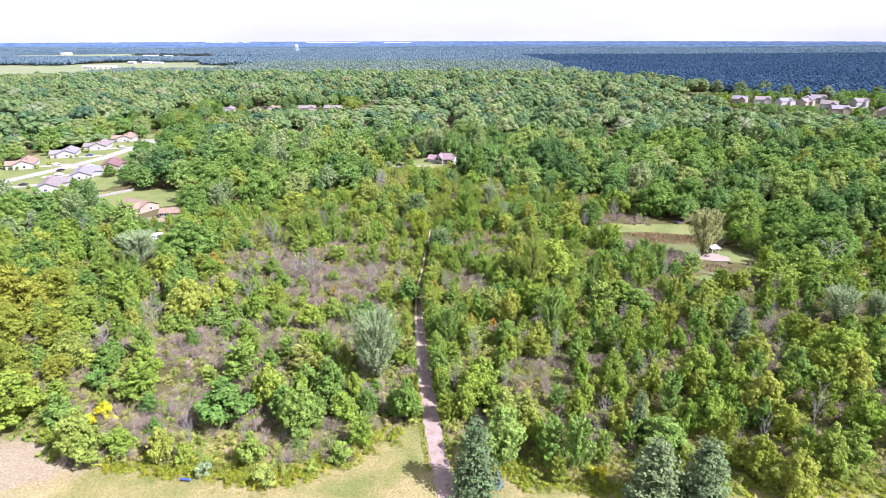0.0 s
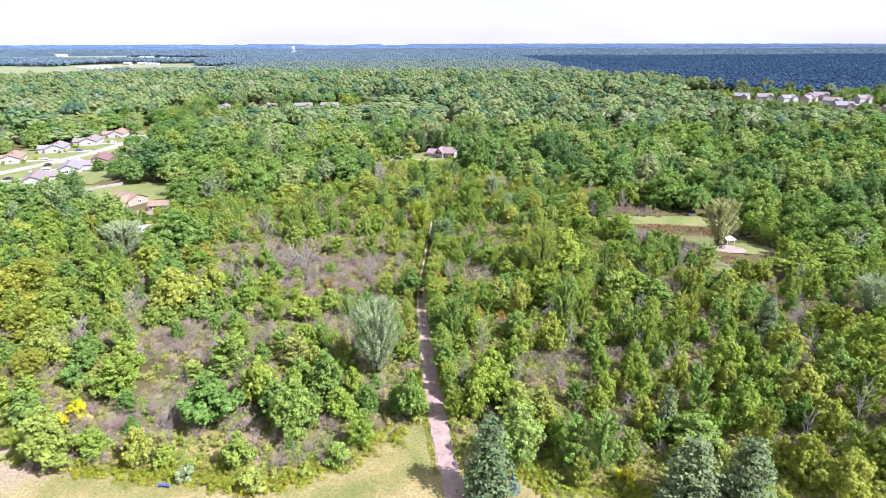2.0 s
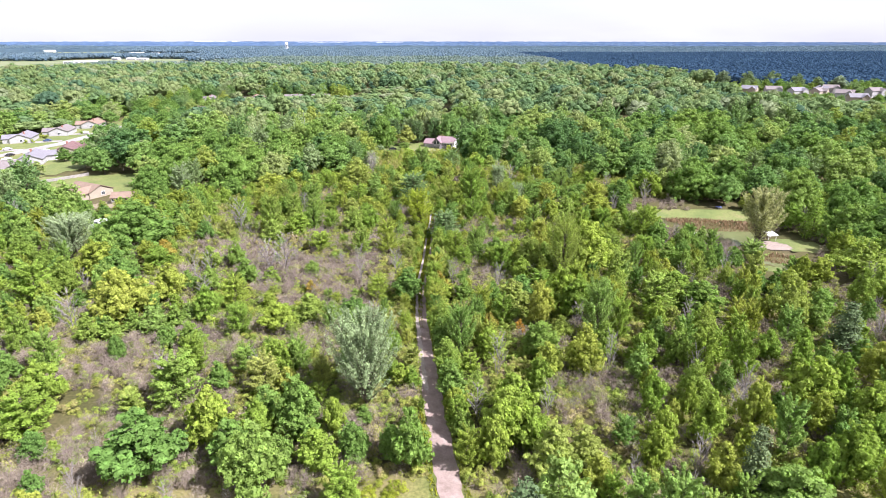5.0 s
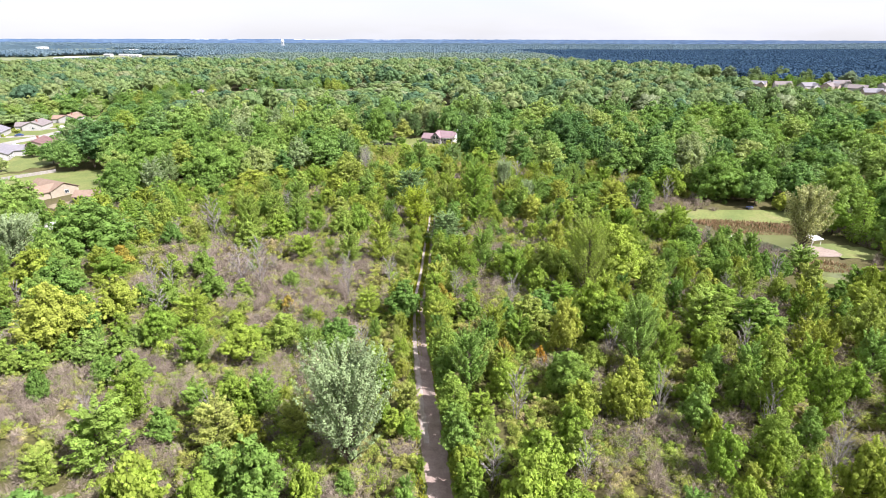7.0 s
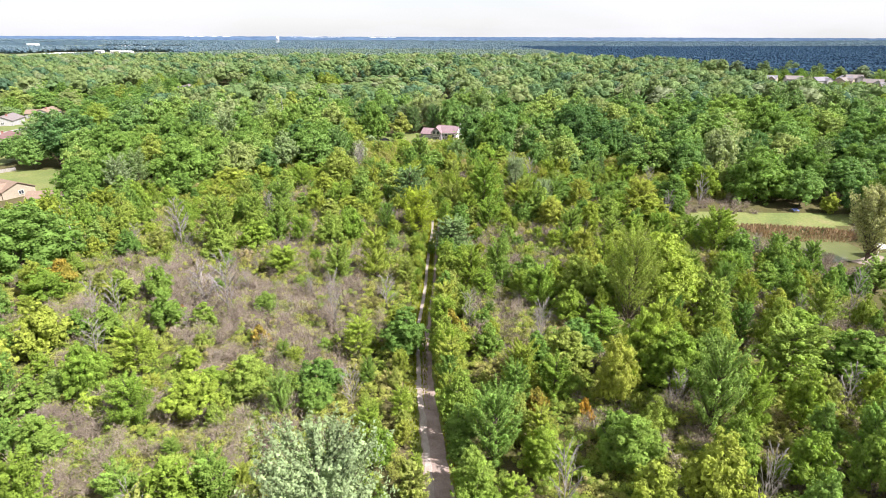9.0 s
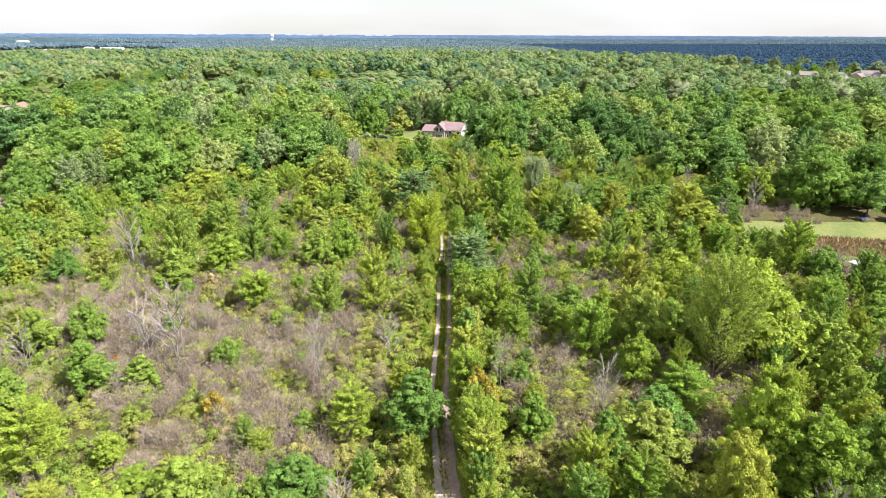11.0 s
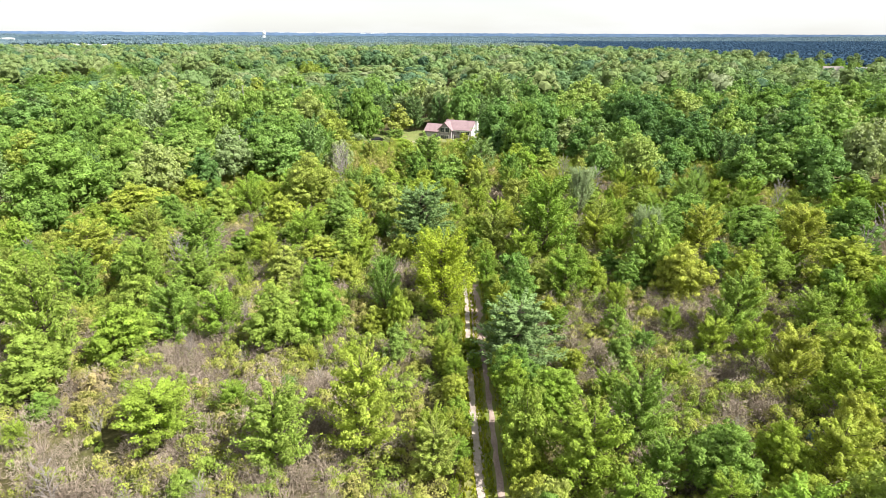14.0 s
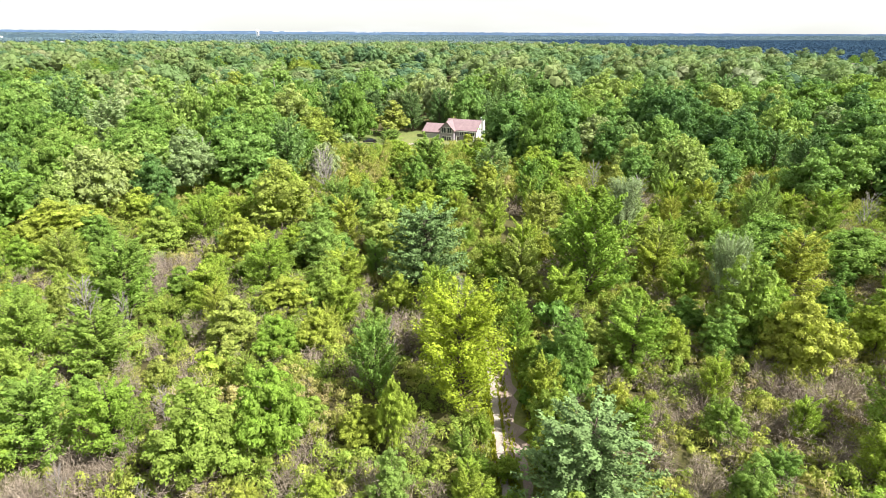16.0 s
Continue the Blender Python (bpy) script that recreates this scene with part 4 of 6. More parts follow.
for x, y, h, w in ((-11.5, 238.0, 13.0, 12.0), (-0.8, 199.6, 9.6, 10.6), (-14, 372, 15, 10), (-4, 374, 16, 10), (-28, 380, 15, 11), (12, 378, 15, 9)):
    plant(whitepine, x, y, h, w)

for x, y, h, w in ((4.0, 349.5, 2.6, 3.6), (9.5, 347.0, 3.0, 4.2), (6.5, 345.5, 2.2, 3.0)):
    plant(bush, x, y, h, w)
plant(pale, -20.5, 344.0, 5.2, 8.0)
for x, y, h, w in ((-20.0, 365.0, 11.5, 10.5), (-36.0, 362.0, 10.0, 9.5), (-28.5, 368.0, 10.5, 9.0), (-43.0, 356.0, 8.5, 8.5)):
    plant(mid, x, y, h, w)
plant(grey_bush, -33.5, 345.5, 3.2, 5.0)
# trees round the western houses
elms = elm + big_maple
for x, y, h in ((-288, 384, 13), (-281, 408, 14), (-276, 436, 14), (-273, 458, 13), (-268, 480, 15), (-254, 488, 15), (-243, 512, 15), (-246, 470, 11), (-211, 398, 11), (-212, 432, 13), (-208, 456, 14), (-207, 482, 14), (-200, 508, 15),
                (-262, 506, 15), (-285, 500, 15), (-300, 455, 14), (-305, 420, 13), (-227, 522, 14), (-250, 536, 15), (-196, 418, 13), (-194, 446, 14)):
    plant(elms, x, y, h, h * rnd.uniform(0.8, 1.0))
plant(yellow, -6.1, 203.2, 2.2, 2.4)
plant(lime, -6.0, 199.8, 2.0, 2.2)

for x, y in WEST_SPOTS[:10]:
    for k in range(5):
        a = rnd.uniform(0, 6.2832)
        plant(bush, x + 12.5 * math.cos(a), y + 11.5 * math.sin(a), rnd.uniform(1.4, 2.6), rnd.uniform(2.0, 3.6))
    a = rnd.uniform(-0.9, 0.9) + (0 if x > -230 else 3.1416)
    plant(mid if rnd.random() < 0.5 else dark, x + 15 * math.cos(a), y + 13 * math.sin(a), rnd.uniform(5.5, 8.5), rnd.uniform(5.0, 7.5))
for x, y, h, w in ((106.5, 167.5, 12.0, 13.0), (116.5, 170.0, 14.5, 15.5)):
    plant(olive, x, y, h, w)
# where nothing is planted
CLEAR = [spot(91, 225, 25, 17), spot(104, 203, 17, 11), spot(97, 182, 9, 9), spot(-8, 353, 24, 12), spot(-168, 277, 42, 20, 12), spot(-140, 259, 24, 16), spot(-122, 247, 14, 8), spot(142, 176, 18, 7),
         spot(-950, 1430, 440, 330), spot(-1600, 2330, 480, 350), spot(-1080, 2180, 330, 190), spot(-880, 1740, 150, 150)]
CLEAR += [spot(-114, 214, 4, 4)]
CLEAR += [spot(x, y, 15, 15) for x, y in HOUSE_SPOTS]
BROWN = [spot(-46, 93, 26, 6, 0, 0.8), spot(-36, 178, 27, 28, 0, 0.9), spot(-62, 128, 19, 9, 0, 0.8), spot(-56, 102, 19, 6.5, 0, 0.8), spot(-62, 186, 16, 14, 0, 0.8), spot(22, 110, 6, 7, 0, 0.8), spot(-46, 243, 9, 7, 0, 0.8),
         spot(-26, 132, 10, 7, 0, 0.8), spot(8, 165, 9, 6, 0, 0.8), spot(18, 190, 10, 6, 0, 0.8), spot(-20, 197, 6, 9, 0, 0.8), spot(14, 208, 9, 6, 0, 0.8), spot(-36, 212, 9, 6, 0, 0.8), spot(34, 212, 7, 9, 0, 0.8), spot(-8, 240, 6, 6, 0, 0.8)]


# tree heights capped along the camera's sight lines: target, half width, height there, eye
SIGHT_NEAR = ((-114, 214, 2.2, 1.2, 0, 0, 75), (140, 178, 3, 0.5, 0, 0, 75), (-4, 352, 16, 0, 0, 0, 75), (-12, 350, 25, 0, -12, 168, 32.5), (-137, 258, 11, -1, 0, 0, 75), (-137, 258, 10, -1, -4, 54, 52), (100, 200, 15, -2.5, 0, 0, 75), (100, 200, 12, -2.5, -4, 54, 52), (92, 228, 17, -2.5, 0, 0, 75), (92, 228, 14, -2.5, -4, 54, 52), (-4.7, 216, 1.6, 0.2, -12.8, 168, 32.5))
SIGHT_FAR = ((-213, 320, 26, 0, 0, 0, 75), (-235, 370, 30, 0, 0, 0, 75), (420, 640, 70, 3, 0, 0, 75), (-213, 655, 8, 0.4, 0, 0, 75), (-140, 655, 16, 4, 0, 0, 75), (-56, 612, 5, 4, 0, 0, 75), (-950, 1330, 190, 0, 0, 0, 75))
SIGHT_FAR += tuple((x, y, 12, 1.4, 0, 0, 75) for x, y in HOUSE_SPOTS)


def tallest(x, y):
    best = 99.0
    for tx, ty, half, tz, cx, cy, cz in SIGHT_NEAR + SIGHT_FAR:
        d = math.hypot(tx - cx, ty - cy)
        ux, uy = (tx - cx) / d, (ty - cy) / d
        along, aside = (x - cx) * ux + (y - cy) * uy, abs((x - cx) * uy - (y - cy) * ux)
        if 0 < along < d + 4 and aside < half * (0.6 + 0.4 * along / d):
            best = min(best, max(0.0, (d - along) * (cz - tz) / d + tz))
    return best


def free(x, y, margin):
    if y < field_edge(x) + 1.0 or abs(x - path_x(y)) < (1.9 + margin * 0.30 if y < 223 else 0.5 + margin * 0.28) and y < 250:
        return False
    if any(c(x, y) for c in CLEAR):
        return False
    return all((x - a) ** 2 + (y - b2) ** 2 > (0.36 * (w + margin)) ** 2 for a, b2, w in TAKEN if abs(x - a) < 20 and abs(y - b2) < 20)


def seen_side(x, y):
    return abs(x) < 0.78 * (0.94 * y + 26) + 14


def woods_start(x):
    return 290 - 0.62 * max(0.0, abs(x) - 20) + 14 * noise.noise((x * 0.03, 3.0, 6.0))


# leafy bushes that lean over the western rut
for y in np.arange(184, 203, 2.3):
    plant(lime if rnd.random() < 0.55 else yellow, float(path_x(y)) - 2.55 - rnd.uniform(0, 0.4), y, rnd.uniform(3.0, 4.4), rnd.uniform(2.4, 3.0))

# trees that line the track
for y in np.arange(99, 250, 2.7):
    for side in (-1, 1):
        h = (rnd.uniform(1.8, 6.0) if side < 0 else rnd.uniform(4.6, 8.6)) * (1.0 if y < 200 else 0.75)
        h = rnd.uniform(3.4, 4.6) if side < 0 and 199 < y < 206 else min(h, rnd.uniform(1.3, 2.8)) if side < 0 and 206 <= y < 230 else h
        w = h * rnd.uniform(0.55, 0.7)
        x = float(path_x(y)) + side * ((1.5 if side < 0 else 1.75) * (1.0 if y < 223 else 0.5) + w * (0.38 if side < 0 else 0.29) + rnd.uniform(0, 2.2 if side < 0 else 0.8))
        if rnd.random() < (0.62 if side < 0 else 0.92) and all((x - a) ** 2 + (y - b2) ** 2 > (0.17 * (c + w)) ** 2 for a, b2, c in TAKEN):
            plant(rnd.choice((mid, mid, lime, pale, yellow, yellow, olive if y < 190 else yellow)) if side > 0 else rnd.choice((mid, lime, lime, yellow)), x, y + rnd.uniform(-1, 1), h, w)

# scrub: young trees on a jittered grid
STEP = 5.1
spots = [(x + rnd.uniform(-2.3, 2.3), y + rnd.uniform(-2.3, 2.3)) for y in np.arange(78, 292, STEP) for x in np.arange(-170, 175, STEP)]
rnd.shuffle(spots)
for x, y in spots:
    if not seen_side(x, y) or y > woods_start(x) or y > 246 and x < -85:
        continue
    brown = any(c(x, y) for c in BROWN)
    if rnd.random() < (0.52 if brown else 0.12):
        continue
    k = noise.noise((x * 0.035, y * 0.035, 2.0)) + 0.25 * rnd.uniform(-1, 1)
    big = 1.0 + 0.35 * noise.noise((x * 0.02, y * 0.02, 9.0)) + (0.35 if x < -85 or x > 70 else 0.0) + 0.15 * float(smooth01((y - 215) / 70))
    east = 4 < x < 72 and y < 176 and not brown
    h = (rnd.uniform(5.6, 10.4) if east else rnd.uniform(3.8, 9.0)) * big * (0.62 if brown else 1.0)
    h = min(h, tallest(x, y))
    w = max(2.4, h * (rnd.uniform(0.5, 0.72) if east else rnd.uniform(0.55, 0.86)))
    if h < 1.6 or not free(x, y, w * (0.72 if east else 1.0)):
        continue
    c = rnd.random()
    if brown and c > 0.62:
        plant(dead if c > 0.80 else gold if c > 0.77 else yellow, x, y, h * (0.9 if c > 0.80 else 0.45), w * 0.6)
        continue
    if y > 185 and rnd.random() < 0.35:
        k = -1.0
        c = max(c, 0.42)
    if x > 18 and y < 165 and not brown:
        plant(rnd.choice((lime, lime, pale, yellow, mid, mid, olive, dark if k > 0.1 else lime)) if c < 0.88 else dead, x, y, h * rnd.uniform(0.85, 1.1), w * (0.85 if c < 0.88 else 0.6))
    elif x < -78 and c < 0.5:
        plant(yellow if c < 0.07 else dark if c < 0.30 else olive, x, y, h * 1.15, w * 1.1)
    elif k > (0.58 if east else 0.36) and c < 0.5:
        plant(dark, x, y, h, w)
    elif c < 0.40:
        plant(mid, x, y, h, w)
    elif c < 0.73:
        plant(lime if k < 0.3 else mid, x, y, h, w)
    elif c < 0.85:
        plant(yellow, x, y, h * 0.9, w)
    elif c < 0.90:
        plant(pale, x, y, h * 1.1, w)
    elif c < 0.95:
        plant(dead, x, y, h, w * 0.7)
    else:
        plant(bush, x, y, h * 0.45, w * 0.8)

# the woods nearest to the scrub, tree by tree
STEP = 10.7
spots = [(x + rnd.uniform(-3.8, 3.8), y + rnd.uniform(-3.8, 3.8)) for y in np.arange(180, 424, STEP) for x in np.arange(-340, 350, STEP)]
for x, y in spots:
    if not seen_side(x, y) or y < woods_start(x) or x < -178 and y > 270 and x > -300:
        continue
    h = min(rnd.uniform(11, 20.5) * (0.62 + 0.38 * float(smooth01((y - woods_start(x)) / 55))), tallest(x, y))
    w = h * rnd.uniform(0.70, 0.98)
    if abs(x) > 120 and y > 270:
        if rnd.random() < 0.32:
            continue
        w *= 1.15
    if h < 2.5 or not free(x, y, w * 0.72):
        continue
    c = rnd.random()
    if h < 8:
        plant(lime if c < 0.5 else mid, x, y, h, w)
    elif c < 0.55 and noise.noise((x * 0.016, y * 0.016, 5.0)) > (-0.1 if -130 < x < -45 and y < 330 else 0.22):
        plant(big_maple, x, y, h, w)
    elif c < 0.42:
        plant(oak, x, y, h, w)
    elif c < 0.66:
        plant(elm, x, y, h * 1.05, w * 0.9)
    elif c < 0.90:
        plant(cotton, x, y, h * 1.05, w * 0.88)
    elif c < 0.94:
        plant(olive, x, y, h, w)
    elif c < 0.97:
        plant(whitepine, x, y, h, w * 0.7)
    else:
        plant(big_maple, x, y, h, w)

# trees among the western houses
for i in range(260):
    x, y = rnd.uniform(-310, -168), rnd.uniform(290, 545)
    if abs(x - np.interp(y, [p[1] for p in STREET], [p[0] for p in STREET])) > (48 if x < -235 else 26) and free(x, y, 9):
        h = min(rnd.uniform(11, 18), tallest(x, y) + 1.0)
        if h > 3:
            plant(elm if rnd.random() < 0.6 else big_maple, x, y, h, h * rnd.uniform(0.75, 0.95))
for x0, x1, y0, y1 in ((-262, -188, 520, 705), (-186, -92, 622, 700), (322, 520, 540, 716)):
    for y in np.arange(y0, y1, 12.5):
        for x in np.arange(x0, x1, 12.5):
            u, w = x + rnd.uniform(-4, 4), y + rnd.uniform(-4, 4)
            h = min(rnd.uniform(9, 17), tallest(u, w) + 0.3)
            if h > 3.5 and free(u, w, 7) and abs(u + 214) > 7:
                plant(olive if rnd.random() < 0.2 else big_maple if rnd.random() < 0.4 else cotton, u, w, h, h * rnd.uniform(0.75, 0.95))
tall_pale = [broadleaf("cottonwood_tree", "tall pale cottonwood tree beside the eastern estate", "tree", "estate cottonwoods", G_PALEWOOD, 116, 21, 17, 5600, 0.5, 22, 0.35, 0.1),
             broadleaf("cottonwood_tree", "tall pale cottonwood tree beside the eastern estate", "tree", "estate cottonwoods", G_PALEWOOD, 117, 21, 15, 5600, 0.5, 20, 0.45, 0.1)]
for x, y, h, w in ((350, 800, 23, 19), (369, 796, 22, 17), (392, 775, 22, 16), (415, 763, 23, 17), (430, 734, 21, 17), (440, 712, 19, 14), (468, 716, 20, 20), (480, 640, 13, 14), (522, 705, 21, 14), (545, 700, 21, 15), (470, 596, 12, 12)):
    plant(tall_pale, x, y, h, w)



# ---- woods beyond, as stuff ----
def wood_patch(seed, side, trees, leaves, leaf, high, wide, name, material, toss=0.28, lobes=11, foot=0.45):
    """A square of woodland, all of it one mesh."""
    rng = np.random.default_rng(seed)
    g = Geo()
    n_ = int(math.ceil(math.sqrt(trees)))
    for i in range(trees):
        x = ((i % n_) + rng.uniform(0.1, 0.9)) / n_ * side - side / 2
        y = ((i // n_) + rng.uniform(0.1, 0.9)) / n_ * side - side / 2
        h, w = rng.uniform(*high), rng.uniform(*wide)
        tone, lift = rng.uniform(), rng.uniform(foot, foot + 0.15)
        ls = []
        for k in range(lobes):
            u = (k + 0.5) / lobes
            out_, a = math.sqrt(1 - u * u) * w * 0.33, 2.4 * k + rng.uniform(-0.4, 0.4)
            ls.append((np.array((x + math.cos(a) * out_, y + math.sin(a) * out_, h * (lift + (0.86 - lift) * u) + rng.normal(0, 0.02) * h)), w * rng.uniform(0.15, 0.23) * np.array((1, 1, 0.85))))
        lobe_cores(g, rng, ls + [(np.array((x, y, h * 0.6)), np.array((w * 0.40, w * 0.40, h * 0.28)))], 0.8, tone)
        g.tris(lobe_leaves(rng, ls, leaves, leaf, 0.07, toss), tone)
    me = g.mesh(name, material)
    return me


def spread(name, meshes, cells, label, category="woods"):
    for x, y, s in cells:
        ob = new(name, rnd.choice(meshes))
        ob.matrix_basis = pose(x, y, drop(x, y) - 0.3, 0, 0, rnd.choice((0, 90, 180, 270))) @ Matrix.Diagonal((1, 1, s, 1))
        tagged(ob, label, category, "", "stuff")


def in_suburb(x, y):
    return -300 < x < -178 and 270 < y < 560 or 300 < x < 540 and 520 < y < 730 or -280 < x < -80 and 600 < y < 720 or -280 < x < -180 and 500 < y < 720


near_woods = [wood_patch(200 + i, 92, 42, 600, 0.80, (10, 24), (10, 23), "woodland", G_WOODS) for i in range(6)]
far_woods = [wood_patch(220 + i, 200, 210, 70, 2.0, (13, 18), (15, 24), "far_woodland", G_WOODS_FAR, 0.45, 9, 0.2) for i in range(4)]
blue_woods = [wood_patch(225 + i, 200, 190, 60, 2.2, (12, 17), (16, 25), "blue_woodland", G_WOODS_HAZE, 0.45, 8, 0.2) for i in range(3)]
# Flat, even crowns in dark leaves stand in for the cloud's shade.
clouded_woods = [wood_patch(230 + i, 120, 110, 130, 1.5, (12, 13.5), (20, 27), "conifer_woodland", G_WOODS_CLOUDED, 0.25, 8, 0.2) for i in range(3)]


# Where the woods take the cloud-shade colour.
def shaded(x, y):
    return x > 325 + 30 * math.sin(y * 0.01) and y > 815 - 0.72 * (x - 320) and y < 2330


cells_near, cells_far, cells_blue, cells_clouded = [], [], [], []


# Woods are flattened where they would hide a sight line's target from the camera.
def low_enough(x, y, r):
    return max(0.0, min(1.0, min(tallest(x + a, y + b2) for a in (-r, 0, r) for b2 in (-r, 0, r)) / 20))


for y in np.arange(458, 1110, 88):
    for x in np.arange(-924, 960, 88):
        if seen_side(abs(x) - 50, y) and not in_suburb(x, y) and not shaded(x, y) and not any(c(x, y) for c in CLEAR):
            cells_near.append((x, y, max(0.55, low_enough(x, y, 20))))
for y in np.arange(300, 444, 88):
    for x in (-440, -352, 392, 480):
        if seen_side(abs(x) - 50, y):
            cells_near.append((x, y, 1.0))
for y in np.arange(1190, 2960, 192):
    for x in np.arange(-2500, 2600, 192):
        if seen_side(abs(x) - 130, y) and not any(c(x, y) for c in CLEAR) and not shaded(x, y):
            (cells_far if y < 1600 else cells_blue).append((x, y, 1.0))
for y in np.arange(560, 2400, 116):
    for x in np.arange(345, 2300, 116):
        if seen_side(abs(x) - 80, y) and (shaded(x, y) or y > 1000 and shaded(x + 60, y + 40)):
            cells_clouded.append((x, y, 1.0))
spread("woodland", near_woods, cells_near, "dense green treetops of the mixed woods")
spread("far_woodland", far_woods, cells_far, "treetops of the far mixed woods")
spread("blue_woodland", blue_woods, cells_blue, "treetops towards the horizon, blue haze put into their colour")
spread("conifer_woodland", clouded_woods, cells_clouded, "far woods with a cloud's shade put into their dark blue colour")


# undergrowth, brush and grass, as stuff
def weed_patch(seed, side, clumps, leaves=70, material=None):
    rng = np.random.default_rng(seed)
    g = Geo()
    for _ in range(clumps):
        x, y = rng.uniform(-side / 2, side / 2, 2)
        r, h = rng.uniform(0.6, 1.6), rng.uniform(0.6, 2.2)
        ls = [(np.array((x, y, h * 0.35)), np.array((r, r, h * 0.65)))]
        add_sprays(g, rng, ls, 6, leaves * 6, 0.13, 0.42 * r, 0.5)
    return g.mesh("undergrowth", material or G_WEED)


def brush_patch(seed, side, bushes, stems=80, twigs=340):
    """Leafless thorny bushes: bent stems with a cloud of fine twigs round them."""
    rng = np.random.default_rng(seed)
    g = Geo()

    def blades(base, tip, thin):
        side_ = unit(np.cross(tip - base, rng.normal(size=base.shape))) * thin
        g.tris(np.stack([base - side_, base + side_, tip], 1).reshape(-1, 3), own)
    for _ in range(bushes):
        own = rng.uniform()
        x, y = rng.uniform(-side / 2, side / 2, 2)
        h, r = rng.uniform(1.4, 3.9), rng.uniform(0.9, 2.2)
        mid_ = np.array((x, y, h * 0.45))
        d = unit(rng.normal(size=(stems, 3)) * (1, 1, 0.5) + np.array((0, 0, 0.75)))
        base = np.array((x, y, 0.1)) + rng.normal(0, 0.18 * r, (stems, 3)) * (1, 1, 0)
        blades(base, base + d * np.array((r, r, h)) * rng.uniform(0.6, 1.05, (stems, 1)), rng.uniform(0.02, 0.05, (stems, 1)))
        q = unit(rng.normal(size=(twigs, 3)) + np.array((0, 0, 0.35)))
        at = mid_ + q * np.array((r, r, h * 0.5)) * rng.uniform(0.35, 1.0, (twigs, 1))
        way = unit(q + 0.9 * rng.normal(size=(twigs, 3)) + np.array((0, 0, 0.3)))
        blades(at, at + way * rng.uniform(0.25, 0.75, (twigs, 1)), rng.uniform(0.012, 0.028, (twigs, 1)))
    return g.mesh("bare_brush", G_BRUSH)


def tuft_patch(seed, side=8.0, tufts=2200):
    rng = np.random.default_rng(seed)
    base = np.concatenate([rng.uniform(-side / 2, side / 2, (tufts, 2)), np.zeros((tufts, 1))], 1)
    a = unit(np.concatenate([rng.normal(size=(tufts, 2)), np.zeros((tufts, 1))], 1))
    s = rng.uniform(0.04, 0.12, (tufts, 1))
    tip = base + np.array((0, 0, 1)) * rng.uniform(0.15, 0.55, (tufts, 1)) + 0.15 * rng.normal(size=(tufts, 3)) * (1, 1, 0)
    return Geo().tris(np.stack([base - a * s, base + a * s, tip], 1).reshape(-1, 3)).mesh("tall_grass", G_FIELD)


G_FIELD = foliage("grass_blades", ((0.0, (0.135, 0.155, 0.045)), (0.35, (0.200, 0.190, 0.068)), (0.65, (0.262, 0.222, 0.098)), (1.0, (0.300, 0.252, 0.130))), patchy=0.14, translucent=0.2)
G_GOLDENROD = foliage("leaf_goldenrod", ((0.0, (0.16, 0.225, 0.026)), (0.5, (0.23, 0.265, 0.026)), (1.0, (0.31, 0.29, 0.03))), patchy=0.22, translucent=0.3)
weeds = [weed_patch(300 + i, 9.5, 42) for i in range(4)]
wide_weeds = [weed_patch(304 + i, 18.5, 150) for i in range(4)]
sparse_weeds = [weed_patch(350 + i, 18.5, 62) for i in range(3)]
brush = [brush_patch(310 + i, 12.0, 19) for i in range(4)]
golden = [weed_patch(330 + i, 5.0, 22, 60, G_GOLDENROD) for i in range(3)]
tufts = [tuft_patch(320 + i) for i in range(3)]
cell_w, cell_v, cell_s, cell_b, cell_t = [], [], [], [], []
for y in np.arange(84, 250, 8.6):
    for side in (-1, 1):
        x = float(path_x(y)) + side * 7.6
        if y > field_edge(x) + 2.5:
            cell_w.append((x, y, 1.0))
for y in (230, 237, 244, 251, 258, 266, 274):
    cell_w.append((float(path_x(y)), y, 1.3))
for y in np.arange(88, 318, 17):
    for x in np.arange(-170, 175, 17):
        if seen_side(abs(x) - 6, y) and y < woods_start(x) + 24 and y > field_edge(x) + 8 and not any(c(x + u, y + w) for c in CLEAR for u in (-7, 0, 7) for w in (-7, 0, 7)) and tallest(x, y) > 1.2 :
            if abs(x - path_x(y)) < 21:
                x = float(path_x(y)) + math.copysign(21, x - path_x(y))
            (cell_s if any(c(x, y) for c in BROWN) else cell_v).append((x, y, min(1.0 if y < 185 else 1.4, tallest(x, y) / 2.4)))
for y in np.arange(292, 343, 16.5):
    for x in np.arange(-74, 76, 16.5):
        if y > woods_start(x) - 12 and (abs(x + 14) > 28 or y < 330):
            cell_v.append((x, y, 2.0))
for x in np.arange(-100, 105, 9):
    if abs(x) > 12:
        cell_w.append((x, float(field_edge(x)) + 5.5, 1.0))
for y in np.arange(92, 285, 10.6):
    for x in np.arange(-140, 145, 10.6):
        u, w = x + rnd.uniform(-2, 2), y + rnd.uniform(-2, 2)
        if seen_side(u, w) and w < woods_start(u) and w > field_edge(u) + 7 and not any(c(u, w) for c in CLEAR) and abs(u - path_x(w)) > 8.6 and tallest(u, w) > 3:
            if any(c(u, w) for c in BROWN) or rnd.random() < 0.75 and noise.noise((u * 0.05, w * 0.05, 4.0)) > -0.45:
                cell_b.append((u, w, 1.0))
                if any(c(u, w) for c in BROWN) and rnd.random() < 0.65:
                    cell_b.append((u + 4.5, w + 4.5, 1.1))
